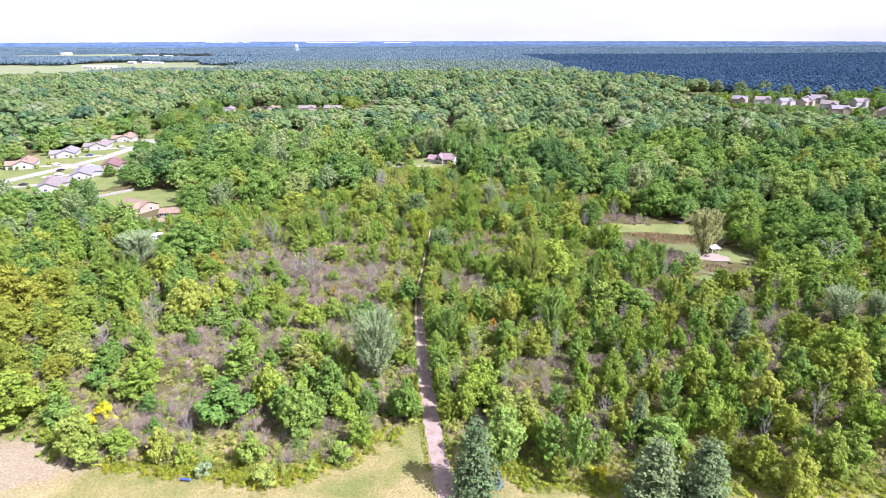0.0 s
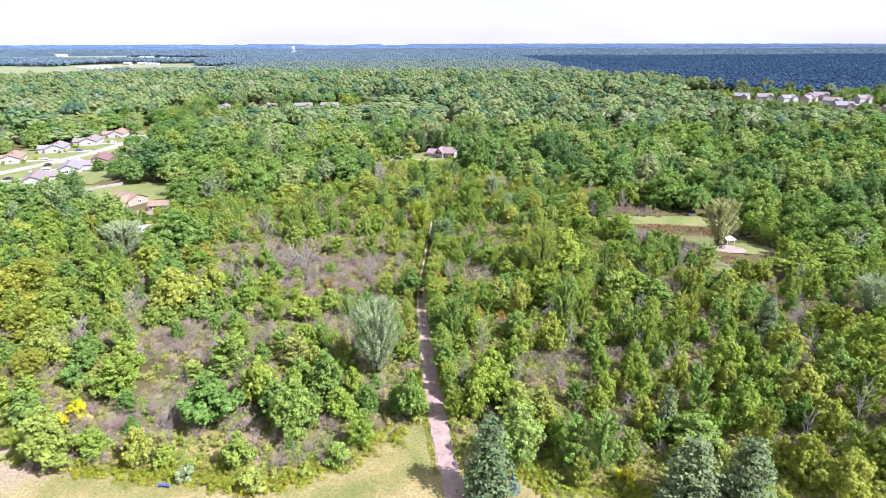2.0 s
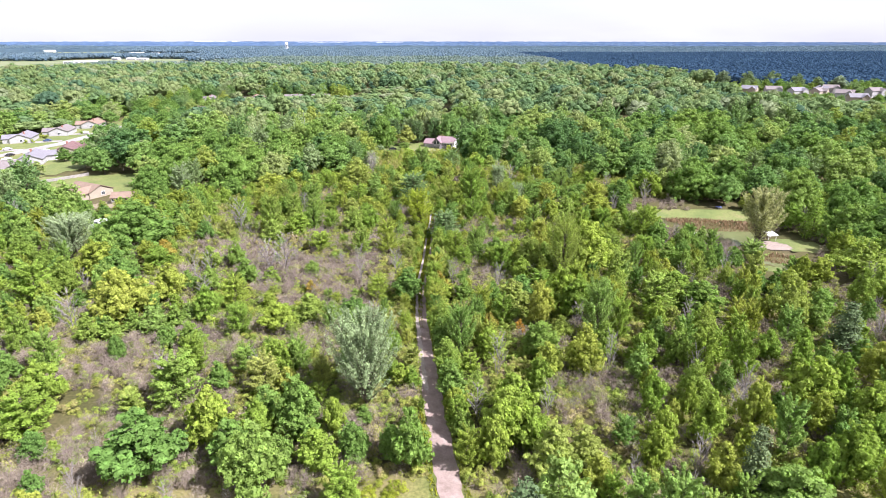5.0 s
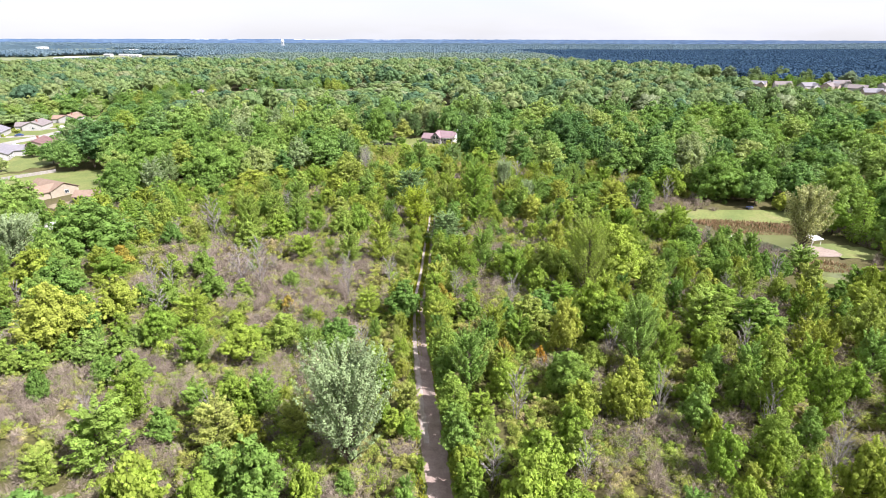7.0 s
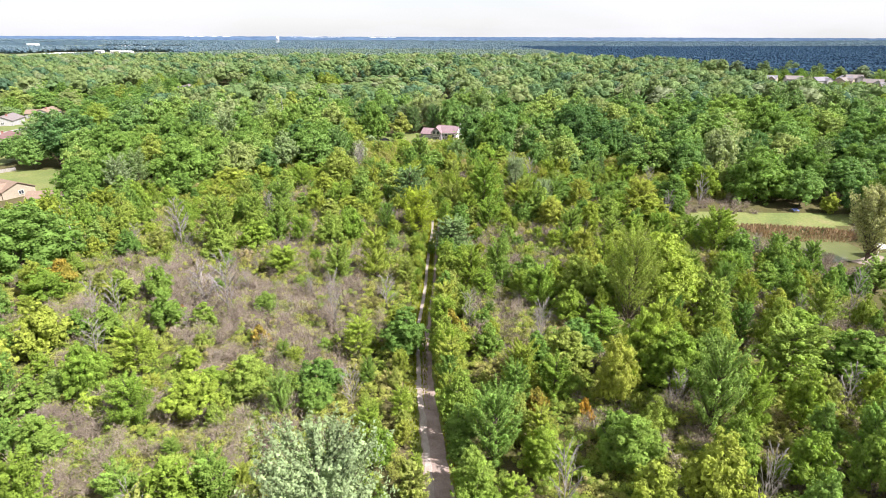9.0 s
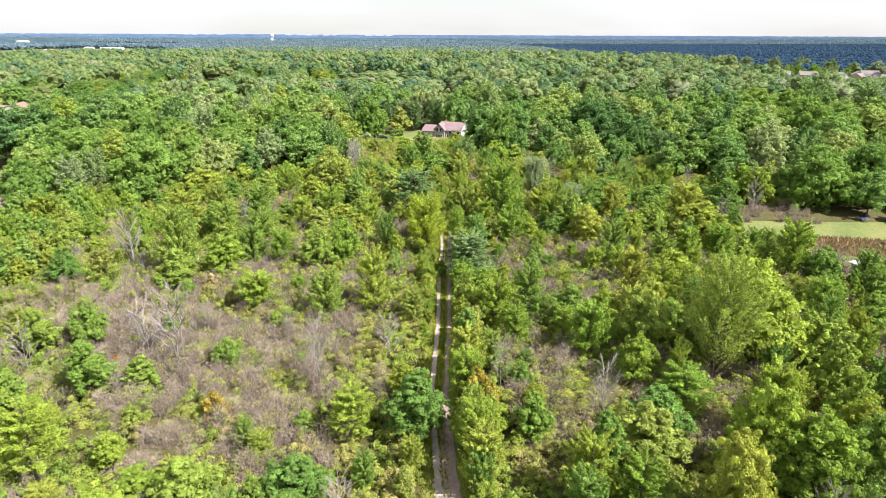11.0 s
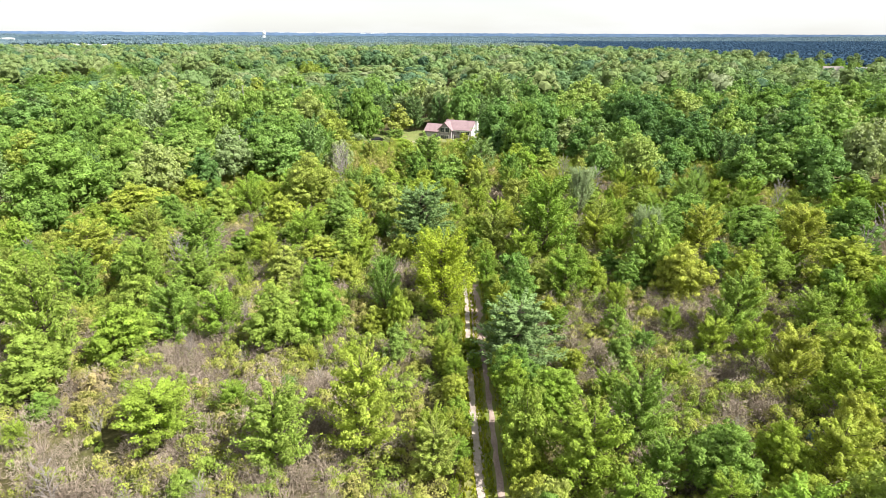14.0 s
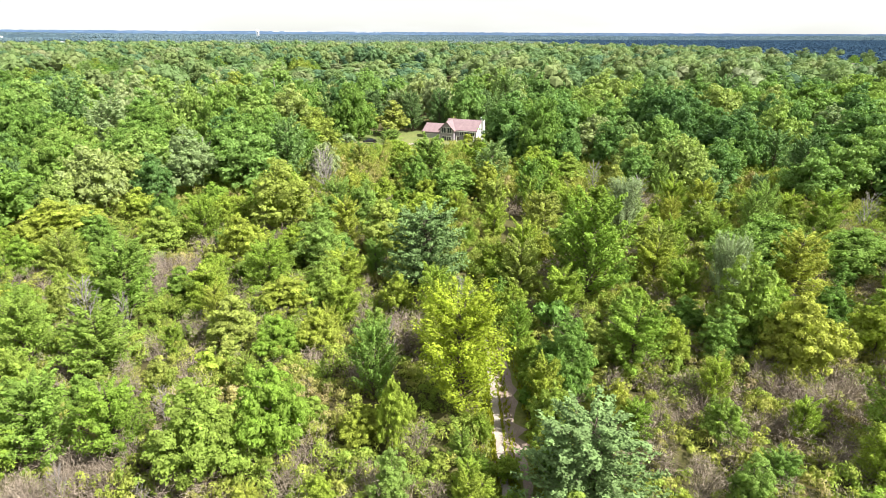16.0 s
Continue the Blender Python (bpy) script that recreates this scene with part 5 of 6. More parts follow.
for y in np.arange(58, 104, 7.0):
    for x in np.arange(-100, 100, 7.0):
        if y < field_edge(x) - 1.5 and abs(x - path_x(y)) > 6.5 and seen_side(x, y + 8) and not spot(-84, 86, 22, 8.5)(x, y):
            cell_t.append((x, y, 1.0))
spread("undergrowth", wide_weeds, cell_v, "yellow-green weeds and brambles between the young trees", "undergrowth")
spread("undergrowth", sparse_weeds, cell_s, "scattered yellow-green weeds among grey brush", "undergrowth")
spread("undergrowth", weeds, cell_w, "yellow-green weeds and brambles between the young trees", "undergrowth")
cell_g = [(x + rnd.uniform(-1, 1), float(field_edge(x)) + rnd.uniform(0.6, 2.6), rnd.uniform(0.45, 0.9)) for x in np.concatenate([np.arange(-62, -8, 3.6), np.arange(9, 80, 4.2)])]
spread("goldenrod", golden, cell_g, "yellow-green goldenrod along the grass edge", "weeds")
spread("bare_brush", brush, cell_b, "leafless mauve-grey brush in the scrub", "brush")
spread("tall_grass", tufts, cell_t, "dry tan and green grass of the clearing", "grass")


# grass along and between the ruts
rng_v = np.random.default_rng(340)
k = 16000
vy = rng_v.uniform(84, 238, k)
lane = rng_v.integers(0, 5, k)
vo = np.where(lane == 0, -rng_v.uniform(1.5, 2.9, k), np.where(lane == 1, rng_v.normal(0.12, 0.16, k), np.where(lane == 2, rng_v.uniform(1.5, 2.8, k), np.where(lane == 3, rng_v.normal(-0.40, 0.06, k), rng_v.normal(-1.34, 0.08, k)))))
keep_ = (lane == 0) | (lane == 2) | (vy > 140 + 18 * rng_v.uniform(0, 1, k))
vy, vo = vy[keep_], vo[keep_] * np.where((vy < 128) & (np.abs(vo) < 1.9), 1.25, 1.0)[keep_]
vx = path_x(vy) + vo
root_v = np.stack([vx, vy, land(vx, vy) + 0.03], 1)
turn_v = rng_v.uniform(0, 6.2832, len(vx))
arm_v = np.stack([np.cos(turn_v), np.sin(turn_v), 0 * turn_v], 1) * rng_v.uniform(0.05, 0.15, (len(vx), 1))
tip_v = root_v + np.stack([rng_v.normal(0, 0.12, len(vx)), rng_v.normal(0, 0.12, len(vx)), rng_v.uniform(0.15, 0.6, len(vx))], 1)
tagged(part("verge_grass", Geo().tris(np.stack([root_v - arm_v, root_v + arm_v, tip_v], 1).reshape(-1, 3)), G_GOLDENROD), "yellow-green grass along and between the track's ruts", "grass", "", "stuff")


# reeds round the pond
def reed_bed(seed, cx, cy, rx, ry, count, turn):
    rng = np.random.default_rng(seed)
    r = np.sqrt(rng.uniform(0, 1, count))
    a = rng.uniform(0, 6.2832, count)
    c, s = math.cos(radians(turn)), math.sin(radians(turn))
    u, w = rx * r * np.cos(a), ry * r * np.sin(a)
    x, y = cx + u * c - w * s, cy + u * s + w * c
    base = np.stack([x, y, land(x, y)], 1)
    tip = base + np.stack([rng.normal(0, 0.2, count), rng.normal(0, 0.2, count), rng.uniform(0.5, 1.2, count)], 1)
    side_ = unit(rng.normal(size=(count, 3)) * (1, 1, 0.01)) * 0.13
    ob = part("reeds", Geo().tris(np.stack([base - side_, base + side_, tip], 1).reshape(-1, 3)), G_REED)
    return tagged(ob, "brown reeds along the pond's bank", "reeds", "", "stuff")


reed_bed(401, 94, 221.5, 17, 4.0, 2600, -9)
reed_bed(402, 99.5, 190.5, 5.5, 3.4, 900, -10)


# ---- houses ----
ROOF_BROWN = mottled("shingles_mauve_brown", ((0.3, (0.165, 0.142, 0.140)), (0.7, (0.210, 0.186, 0.184))), 0.8, 6.0)
ROOF_HOME = mottled("shingles_rose_brown", ((0.3, (0.205, 0.142, 0.155)), (0.7, (0.255, 0.182, 0.196))), 0.8, 6.0)
ROOF_TAN = mottled("shingles_tan", ((0.3, (0.200, 0.142, 0.105)), (0.7, (0.245, 0.182, 0.140))), 0.6, 5.0)
ROOF_GREY = mottled("shingles_grey", ((0.3, (0.170, 0.162, 0.182)), (0.7, (0.215, 0.208, 0.228))), 0.6, 5.0)
ROOF_RED = mottled("shingles_red", ((0.3, (0.140, 0.082, 0.080)), (0.7, (0.185, 0.115, 0.110))), 0.6, 5.0)
WALL_WHITE = mottled("siding_white", ((0.3, (0.34, 0.335, 0.33)), (0.7, (0.43, 0.42, 0.415))), 0.7, 9.0)
WALL_MAUVE = mottled("siding_mauve_grey", ((0.3, (0.235, 0.212, 0.240)), (0.7, (0.290, 0.265, 0.295))), 0.7, 9.0)
WALL_CREAM = mottled("siding_cream", ((0.3, (0.30, 0.26, 0.20)), (0.7, (0.37, 0.32, 0.255))), 0.7, 9.0)
BRICK_RED = mottled("brick_red", ((0.3, (0.27, 0.13, 0.10)), (0.7, (0.36, 0.19, 0.15))), 1.5, 9.0)
GLASS = plain("window_glass_dark", (0.035, 0.045, 0.055), 0.08, 0.6)
TRIM = plain("trim_white", (0.74, 0.73, 0.70), 0.5)
TRIM_DARK = plain("trim_dark_brown", (0.10, 0.07, 0.06), 0.6)
STEEL_WHITE = plain("painted_steel_white", (0.78, 0.79, 0.80), 0.45)


def gable(root, L, D, H, rise, wall_m, roof_m, x=0.0, y=0.0, over=0.45, along=True, names=("wall", "roof")):
    """Walls with gable ends and a thick roof with eaves; the ridge runs along the length."""
    hx, hy = L / 2, D / 2
    g = Geo()
    g.add([(-hx, -hy, 0), (hx, -hy, 0), (hx, hy, 0), (-hx, hy, 0), (-hx, -hy, H), (hx, -hy, H), (hx, hy, H), (-hx, hy, H), (-hx, 0, H + rise), (hx, 0, H + rise)],
          [(0, 1, 5, 4), (2, 3, 7, 6), (1, 2, 6, 9, 5), (3, 0, 4, 8, 7), (3, 2, 1, 0)])
    r = Geo()
    t = 0.22
    ox, oy = hx + over, hy + over
    k = rise / hy
    ze = H - over * k
    v = []
    for sx in (-ox, ox):
        v += [(sx, -oy, ze), (sx, 0, H + rise), (sx, oy, ze), (sx, oy, ze + t), (sx, 0, H + rise + t), (sx, -oy, ze + t)]
    f = [(0, 6, 7, 1), (1, 7, 8, 2), (2, 8, 9, 3), (3, 9, 10, 4), (4, 10, 11, 5), (5, 11, 6, 0), (0, 1, 4, 5), (1, 2, 3, 4), (11, 10, 7, 6), (10, 9, 8, 7)]
    r.add(v, f)
    a = part(names[0], g, wall_m, root)
    b2 = part(names[1], r, roof_m, root)
    for o in (a, b2):
        o.matrix_basis = pose(x, y, 0, 0, 0, 0 if along else 90)
    return a, b2


def opening(parent, name, x, y, z, w, h, face, frame_m=None, fill=None, bars=1):
    """A window or door set on a wall: frame, panes and glazing bars. face: the side it looks to, in degrees from -y."""
    fr = Geo()
    t = 0.09
    box(fr, -w / 2 - t, -w / 2, -0.07, 0.10, -t, h + t)
    box(fr, w / 2, w / 2 + t, -0.07, 0.10, -t, h + t)
    box(fr, -w / 2, w / 2, -0.07, 0.10, h, h + t)
    box(fr, -w / 2, w / 2, -0.09, 0.10, -t, 0)
    for i in range(bars):
        c = -w / 2 + w * (i + 1) / (bars + 1)
        box(fr, c - 0.03, c + 0.03, -0.05, 0.0, 0, h)
    ob = part(name, fr, frame_m or TRIM, parent)
    ob.matrix_basis = pose(x, y, z, 0, 0, face)
    part("pane" if fill is None else "panel", box(Geo(), -w / 2, w / 2, -0.03, 0.03, 0, h), fill or GLASS, ob)
    return ob


def chimney_on(root, x, y, z0, z1, w, d, material):
    g = Geo()
    box(g, x - w / 2, x + w / 2, y - d / 2, y + d / 2, z0, z1 - 0.2)
    box(g, x - w / 2 - 0.1, x + w / 2 + 0.1, y - d / 2 - 0.1, y + d / 2 + 0.1, z1 - 0.2, z1, 0.05)
    return part("chimney", g, material, root)


# the lone house among the trees
home = rooted("house", "lone two-storey house with a mauve-brown shingle roof and white chimney", "house")
gable(home, 10.6, 8.6, 4.3, 2.6, WALL_MAUVE, ROOF_HOME, 2.2, 0)
gable(home, 8.6, 7.4, 2.9, 2.1, WALL_MAUVE, ROOF_HOME, -7.0, 1.0, names=("garage_wall", "garage_roof"))
gable(home, 6.4, 4.8, 4.3, 2.4, WALL_MAUVE, ROOF_HOME, -2.0, -2.6, along=False, names=("front_gable_wall", "front_gable_roof"))
for x in (-3.0, -1.0):
    opening(home, "window", x, -5.84, 3.3, 1.5, 1.7, 0, bars=1)
opening(home, "window", -2.0, -5.84, 0.7, 3.0, 1.5, 0, bars=3)
for x in (2.6, 4.4, 6.3):
    opening(home, "window", x, -4.34, 2.5, 1.3, 1.2, 0)
opening(home, "door", 1.2, -4.34, 0.1, 1.0, 2.05, 0, TRIM, TRIM_DARK, 0)
opening(home, "garage_door", -8.0, -2.74, 0.05, 4.6, 2.1, 0, TRIM, WALL_WHITE, 3)
END_WHITE = mottled("siding_bright_white", ((0.3, (0.62, 0.61, 0.60)), (0.7, (0.72, 0.71, 0.70))), 0.7, 9.0)
part("end_wall", box(Geo(), 7.51, 7.60, -4.3, 4.3, 0.0, 4.2).add([(7.51, -4.3, 4.2), (7.51, 4.3, 4.2), (7.51, 0, 6.8), (7.6, -4.3, 4.2), (7.6, 4.3, 4.2), (7.6, 0, 6.8)], [(0, 2, 1), (3, 4, 5), (0, 3, 5, 2), (2, 5, 4, 1)]), END_WHITE, home, "white end wall")
chimney_on(home, 8.12, 0.6, 0.0, 8.0, 1.0, 1.5, END_WHITE)
opening(home, "window", 7.66, -2.4, 1.2, 0.9, 1.2, 90)
part("porch_deck", box(Geo(), 1.0, 7.9, -6.4, -4.35, 0.0, 0.4, 0.05), WALL_MAUVE, home)
for px_ in (1.6, 4.4, 7.3):
    part("porch_post", box(Geo(), px_ - 0.07, px_ + 0.07, -6.3, -6.16, 0.4, 2.7), TRIM, home)
part("fascia", box(Geo(), -2.9, 8.0, -4.86, -4.80, 3.78, 4.02), TRIM, home)
home.matrix_basis = pose(1.5, 357.5, drop(0, 357) - 0.8, 0, 0, -24)


def bungalow(label, L, D, H, rise, wall_m, roof_m, x, y, turn, wing=0.0, stack=True, group="suburban houses"):
    root = rooted("house", label, "house", group)
    gable(root, L, D, H, rise, wall_m, roof_m)
    if wing:
        gable(root, wing, D * 0.62, H, rise * 0.8, wall_m, roof_m, L * 0.26, -D * 0.5, along=False, names=("wing_wall", "wing_roof"))
        opening(root, "garage_door", L * 0.26, -D * 0.5 - wing / 2 - 0.04, 0.05, min(4.4, D * 0.45), 2.1, 0, TRIM, WALL_WHITE, 3)
    for i in range(3):
        opening(root, "window", -L * 0.40 + i * L * 0.17, -D / 2 - 0.04, 1.0, 1.3, 1.2, 0)
    opening(root, "door", L * 0.08, -D / 2 - 0.04, 0.05, 0.95, 2.05, 0, TRIM, TRIM_DARK, 0)
    for s_ in (-1, 1):
        opening(root, "window", s_ * (L / 2 + 0.04), 0.6, 1.0, 1.4, 1.2, 90 * s_)
    if stack:
        chimney_on(root, L * 0.2, D * 0.12, H, H + rise + 0.9, 0.8, 0.8, BRICK_RED)
    root.matrix_basis = pose(x, y, drop(x, y) - 0.05, 0, 0, turn)
    return root


bungalow("tan-roofed cream bungalow with a wide garage wing", 15, 10, 2.7, 2.2, WALL_CREAM, ROOF_TAN, -145.5, 263, -28, 9.0, False, "")
bungalow("low tan-roofed outbuilding beside the tan house", 9, 6, 2.4, 1.4, WALL_CREAM, ROOF_TAN, -124, 250, 8, 0, False, "")
W_ = "white-sided bungalow with a grey shingle roof on the street"
for x, y, turn, wm, rm, label in ((-213, 302, 112, WALL_WHITE, ROOF_BROWN, "white bungalow with a brown shingle roof on the street"), (-212, 330, 112, WALL_WHITE, ROOF_GREY, W_), (-208, 354, 108, WALL_CREAM, ROOF_RED, "bungalow with a dark red roof and pale walls"),
                                  (-266, 360, -66, WALL_WHITE, ROOF_TAN, "white bungalow with a tan roof on the street"), (-261, 396, -70, WALL_WHITE, ROOF_GREY, W_), (-254, 424, -75, WALL_WHITE, ROOF_BROWN, "white bungalow with a brown shingle roof on the street"),
                                  (-252, 458, -78, WALL_WHITE, ROOF_TAN, "white bungalow with a tan roof on the street"), (-318, 430, -70, WALL_WHITE, ROOF_GREY, W_), (-348, 480, -70, WALL_WHITE, ROOF_GREY, W_), (-215, 548, 100, WALL_CREAM, ROOF_RED, "bungalow with a dark red roof and pale walls"),
                                  (-236, 645, -80, WALL_WHITE, ROOF_BROWN, "white house with a brown roof among trees"), (-190, 650, 100, WALL_WHITE, ROOF_TAN, "white house with a tan roof among trees"), (-152, 655, 10, WALL_CREAM, ROOF_BROWN, "long house with a brown roof among trees"),
                                  (-122, 650, 0, WALL_CREAM, ROOF_BROWN, "house with a brown roof among trees"), (-56, 612, 20, WALL_WHITE, ROOF_BROWN, "white house with a brown roof among trees")):
    bungalow(label, 19, 11, 3.0, 2.4, wm, rm, x, y, turn, 8.0, True)
for i, (x, y, turn) in enumerate(((-232, 308, 25), (-228, 333, 22), (-226, 358, 20), (-250, 362, 22), (-246, 392, 20), (-240, 424, 15), (-238, 458, 10))):
    g = Geo()
    box(g, -9, 9, -2.7, 2.7, 0.0, 0.10, 0.03)
    d_ = tagged(part("driveway", g, CONCRETE), "pale concrete driveway up to a bungalow", "driveway", "", "structure")
    d_.matrix_basis = pose(x, y, drop(x, y) + 0.12, 0, 0, turn)


# parked cars
def car(label, paint, x, y, turn):
    root = rooted("car", label, "car", "parked cars")
    prof = ((-2.2, 0.45), (-2.2, 0.95), (-1.35, 1.02), (-0.75, 1.48), (0.75, 1.50), (1.35, 1.05), (2.15, 0.92), (2.25, 0.45))
    g = Geo()
    v = [(px_, s_ * (0.86 if z > 1.2 else 0.93), z) for s_ in (-1, 1) for px_, z in prof]
    k = len(prof)
    g.add(v, [tuple(range(k)), tuple(reversed(range(k, 2 * k)))] + [(i, k + i, k + (i + 1) % k, (i + 1) % k) for i in range(k)])
    part("body", g, paint, root)
    part("windows", box(Geo(), -0.98, 1.02, -0.90, 0.90, 1.06, 1.40, 0.1), GLASS, root)
    for wx in (-1.4, 1.4):
        for wy in (-0.88, 0.88):
            wheel = part("wheel", tube(Geo(), [(wx, wy - 0.11, 0.34), (wx, wy + 0.11, 0.34)], [0.34, 0.34], 12), TRIM_DARK, root)
    root.matrix_basis = pose(x, y, drop(x, y) + 0.26, 0, 0, turn)


PAINTS = (plain("car_paint_black", (0.02, 0.02, 0.025), 0.25, 0.6), plain("car_paint_silver", (0.45, 0.46, 0.48), 0.3, 0.6), plain("car_paint_blue", (0.03, 0.06, 0.16), 0.3, 0.6), plain("car_paint_white", (0.75, 0.75, 0.75), 0.3, 0.6))
for k, x, y, turn in ((0, -233, 309, 25), (3, -229, 334, 22), (0, -235, 345, 70), (1, -225, 359, 20), (1, -249, 363, 22), (2, -245, 393, 20), (3, -240, 425, 15), (0, -252, 318, 65), (0, -27, 347.5, 8)):
    car(("black", "silver", "dark blue", "white")[k] + " car parked on the drive", PAINTS[k], x, y, turn)

# camper beside the tan house
camper = rooted("camper_trailer", "white camper trailer parked under the trees", "trailer")
part("body", box(Geo(), -2.6, 2.6, -1.1, 1.1, 0.55, 2.7, 0.25), PAINTS[3], camper)
part("stripe", box(Geo(), -2.62, 2.62, -1.12, 1.12, 1.15, 1.35), PAINTS[2], camper, "dark blue stripe")
for wx, wy in ((-1.2, -1.13), (1.1, -1.13), (-1.2, 1.09), (1.1, 1.09)):
    part("window", box(Geo(), wx - 0.5, wx + 0.5, wy, wy + 0.04, 1.55, 2.15), GLASS, camper)
for wy in (-0.95, 0.95):
    part("wheel", tube(Geo(), [(0, wy - 0.11, 0.34), (0, wy + 0.11, 0.34)], [0.34, 0.34], 12), TRIM_DARK, camper)
part("drawbar", tube(Geo(), [(2.5, 0, 0.5), (3.8, 0, 0.45)], [0.07, 0.05], 6), TRIM_DARK, camper)
camper.matrix_basis = pose(-114.0, 214.0, drop(-114.0, 214.0), 0, 0, 15)

# board fence behind the street's back lawns
fence = rooted("fence", "weathered grey board fence across the back lawns", "fence")
FENCE_M = mottled("fence_grey_boards", ((0.3, (0.24, 0.22, 0.21)), (0.7, (0.33, 0.31, 0.29))), 0.8, 6.0)
for i in range(22):
    u = i / 21
    x, y = -190 + 24 * u, 268 + 30 * u
    part("post", box(Geo(), x - 0.07, x + 0.07, y - 0.07, y + 0.07, drop(x, y) - 0.1, drop(x, y) + 1.5), FENCE_M, fence)
    if i < 21:
        x2, y2 = -190 + 24 * (i + 1) / 21, 268 + 30 * (i + 1) / 21
        for z0, z1 in ((0.1, 0.5), (0.55, 0.95), (1.0, 1.4)):
            part("board", Geo().add([(x, y, drop(x, y) + z0), (x2, y2, drop(x2, y2) + z0), (x2, y2, drop(x2, y2) + z1), (x, y, drop(x, y) + z1), (x + 0.04, y - 0.03, drop(x, y) + z0), (x2 + 0.04, y2 - 0.03, drop(x2, y2) + z0), (x2 + 0.04, y2 - 0.03, drop(x2, y2) + z1), (x + 0.04, y - 0.03, drop(x, y) + z1)],
                  [(0, 1, 2, 3), (7, 6, 5, 4), (0, 4, 5, 1), (1, 5, 6, 2), (2, 6, 7, 3), (3, 7, 4, 0)]), FENCE_M, fence)

for i, (x, y) in enumerate(EAST_SPOTS):
    bungalow("two-tone house with a " + ("grey", "brown", "grey", "brown")[i % 4] + " roof in the eastern estate", 16, 11, 6.2, 3.2, WALL_WHITE if i % 3 else WALL_CREAM, (ROOF_GREY, ROOF_BROWN, ROOF_GREY, ROOF_BROWN)[i % 4], x, y, 25 * (i % 5) - 40, 6.0, False, "eastern estate houses")


# low white sheds and stores near the horizon
def shed(label, L, D, H, x, y, turn):
    root = rooted("warehouse", label, "warehouse", "far sheds")
    gable(root, L, D, H, 1.6, STEEL_WHITE, STEEL_WHITE)
    n_ = 4
    for i in range(n_):
        opening(root, "loading_door", -L * 0.36 + i * L * 0.24, -D / 2 - 0.05, 0.1, 5, min(4.5, H - 1.0), 0, TRIM, ROOF_GREY, 2)
    root.matrix_basis = pose(x, y, drop(x, y), 0, 0, turn)


for L, D, H, x, y, turn in ((52, 22, 6, -868, 1535, 8), (24, 14, 5, -905, 1528, 0), (30, 16, 5, -842, 1770, 0), (24, 14, 5, -888, 1800, 10), (20, 14, 6, -922, 1780, -8), (40, 16, 7, -1010, 2090, 0), (30, 16, 7, -1062, 2120, 4), (26, 16, 7, -1110, 2150, -3),
                            (44, 18, 7, -1165, 2170, 3), (24, 14, 7, -1218, 2200, 6), (34, 16, 7, -965, 2230, 5), (28, 16, 7, -1030, 2260, -5), (50, 18, 7, -1110, 2290, 0), (60, 20, 8, -1560, 2480, 0)):
    shed("long low white shed beyond the woods", L, D, H, x, y, turn)
for L, x in ((300, -1500), (380, -760), (210, -330)):
    shed("very long white warehouse near the horizon", L, 60, 12, x, 4250, 0)

# water tower
tower = rooted("water_tower", "white water tower with a rounded tank on legs", "water tower")
tg = Geo()
prof = ((0.0, 27.0), (4.2, 27.3), (6.6, 29.5), (7.2, 32.5), (6.9, 36.5), (5.0, 39.2), (2.0, 40.6), (0.02, 41.0))
k_ = 18
tv = [(r * math.cos(6.2832 * i / k_), r * math.sin(6.2832 * i / k_), z) for r, z in prof for i in range(k_)]
tg.add(tv, [(j * k_ + i, j * k_ + (i + 1) % k_, (j + 1) * k_ + (i + 1) % k_, (j + 1) * k_ + i) for j in range(len(prof) - 1) for i in range(k_)])
part("tank", tg, STEEL_WHITE, tower, "", True)
for i in range(6):
    a = 6.2832 * i / 6
    part("leg", tube(Geo(), [(8.6 * math.cos(a), 8.6 * math.sin(a), 0), (6.2 * math.cos(a), 6.2 * math.sin(a), 30)], [0.5, 0.42], 8), STEEL_WHITE, tower)
part("riser", tube(Geo(), [(0, 0, 0), (0, 0, 28)], [1.1, 1.1], 12), STEEL_WHITE, tower)
tower.matrix_basis = pose(-640, 2650, drop(-640, 2650), 0, 0, 10)

# distance: wooded ridges towards the horizon, with blue haze put into their colours
HAZE_NEAR = mottled("distant_hazed_woods", ((0.35, (0.032, 0.060, 0.085)), (0.65, (0.055, 0.088, 0.105))), 0.01, 0.06)
HAZE_FAR = mottled("distant_blue_hazed_woods", ((0.35, (0.042, 0.080, 0.155)), (0.65, (0.070, 0.115, 0.185))), 0.006, 0.04)
rng_d = np.random.default_rng(77)
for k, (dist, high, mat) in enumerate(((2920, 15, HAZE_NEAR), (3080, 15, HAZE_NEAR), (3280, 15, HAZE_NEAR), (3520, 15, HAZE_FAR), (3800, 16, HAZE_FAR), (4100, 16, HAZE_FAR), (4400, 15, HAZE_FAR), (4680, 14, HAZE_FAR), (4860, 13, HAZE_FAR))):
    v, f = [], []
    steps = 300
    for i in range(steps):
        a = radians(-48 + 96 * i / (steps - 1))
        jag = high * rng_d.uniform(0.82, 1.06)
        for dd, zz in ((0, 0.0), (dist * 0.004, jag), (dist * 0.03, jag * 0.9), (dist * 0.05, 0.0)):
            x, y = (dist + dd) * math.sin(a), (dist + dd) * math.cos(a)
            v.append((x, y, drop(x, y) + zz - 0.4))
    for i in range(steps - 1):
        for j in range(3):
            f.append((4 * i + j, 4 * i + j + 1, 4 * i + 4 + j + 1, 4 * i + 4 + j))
    tagged(part("backdrop_woods_%d" % (k + 1), Geo().add(v, f), mat), "wooded distance towards the horizon, blue haze put into its colour", "backdrop", "", "structure")


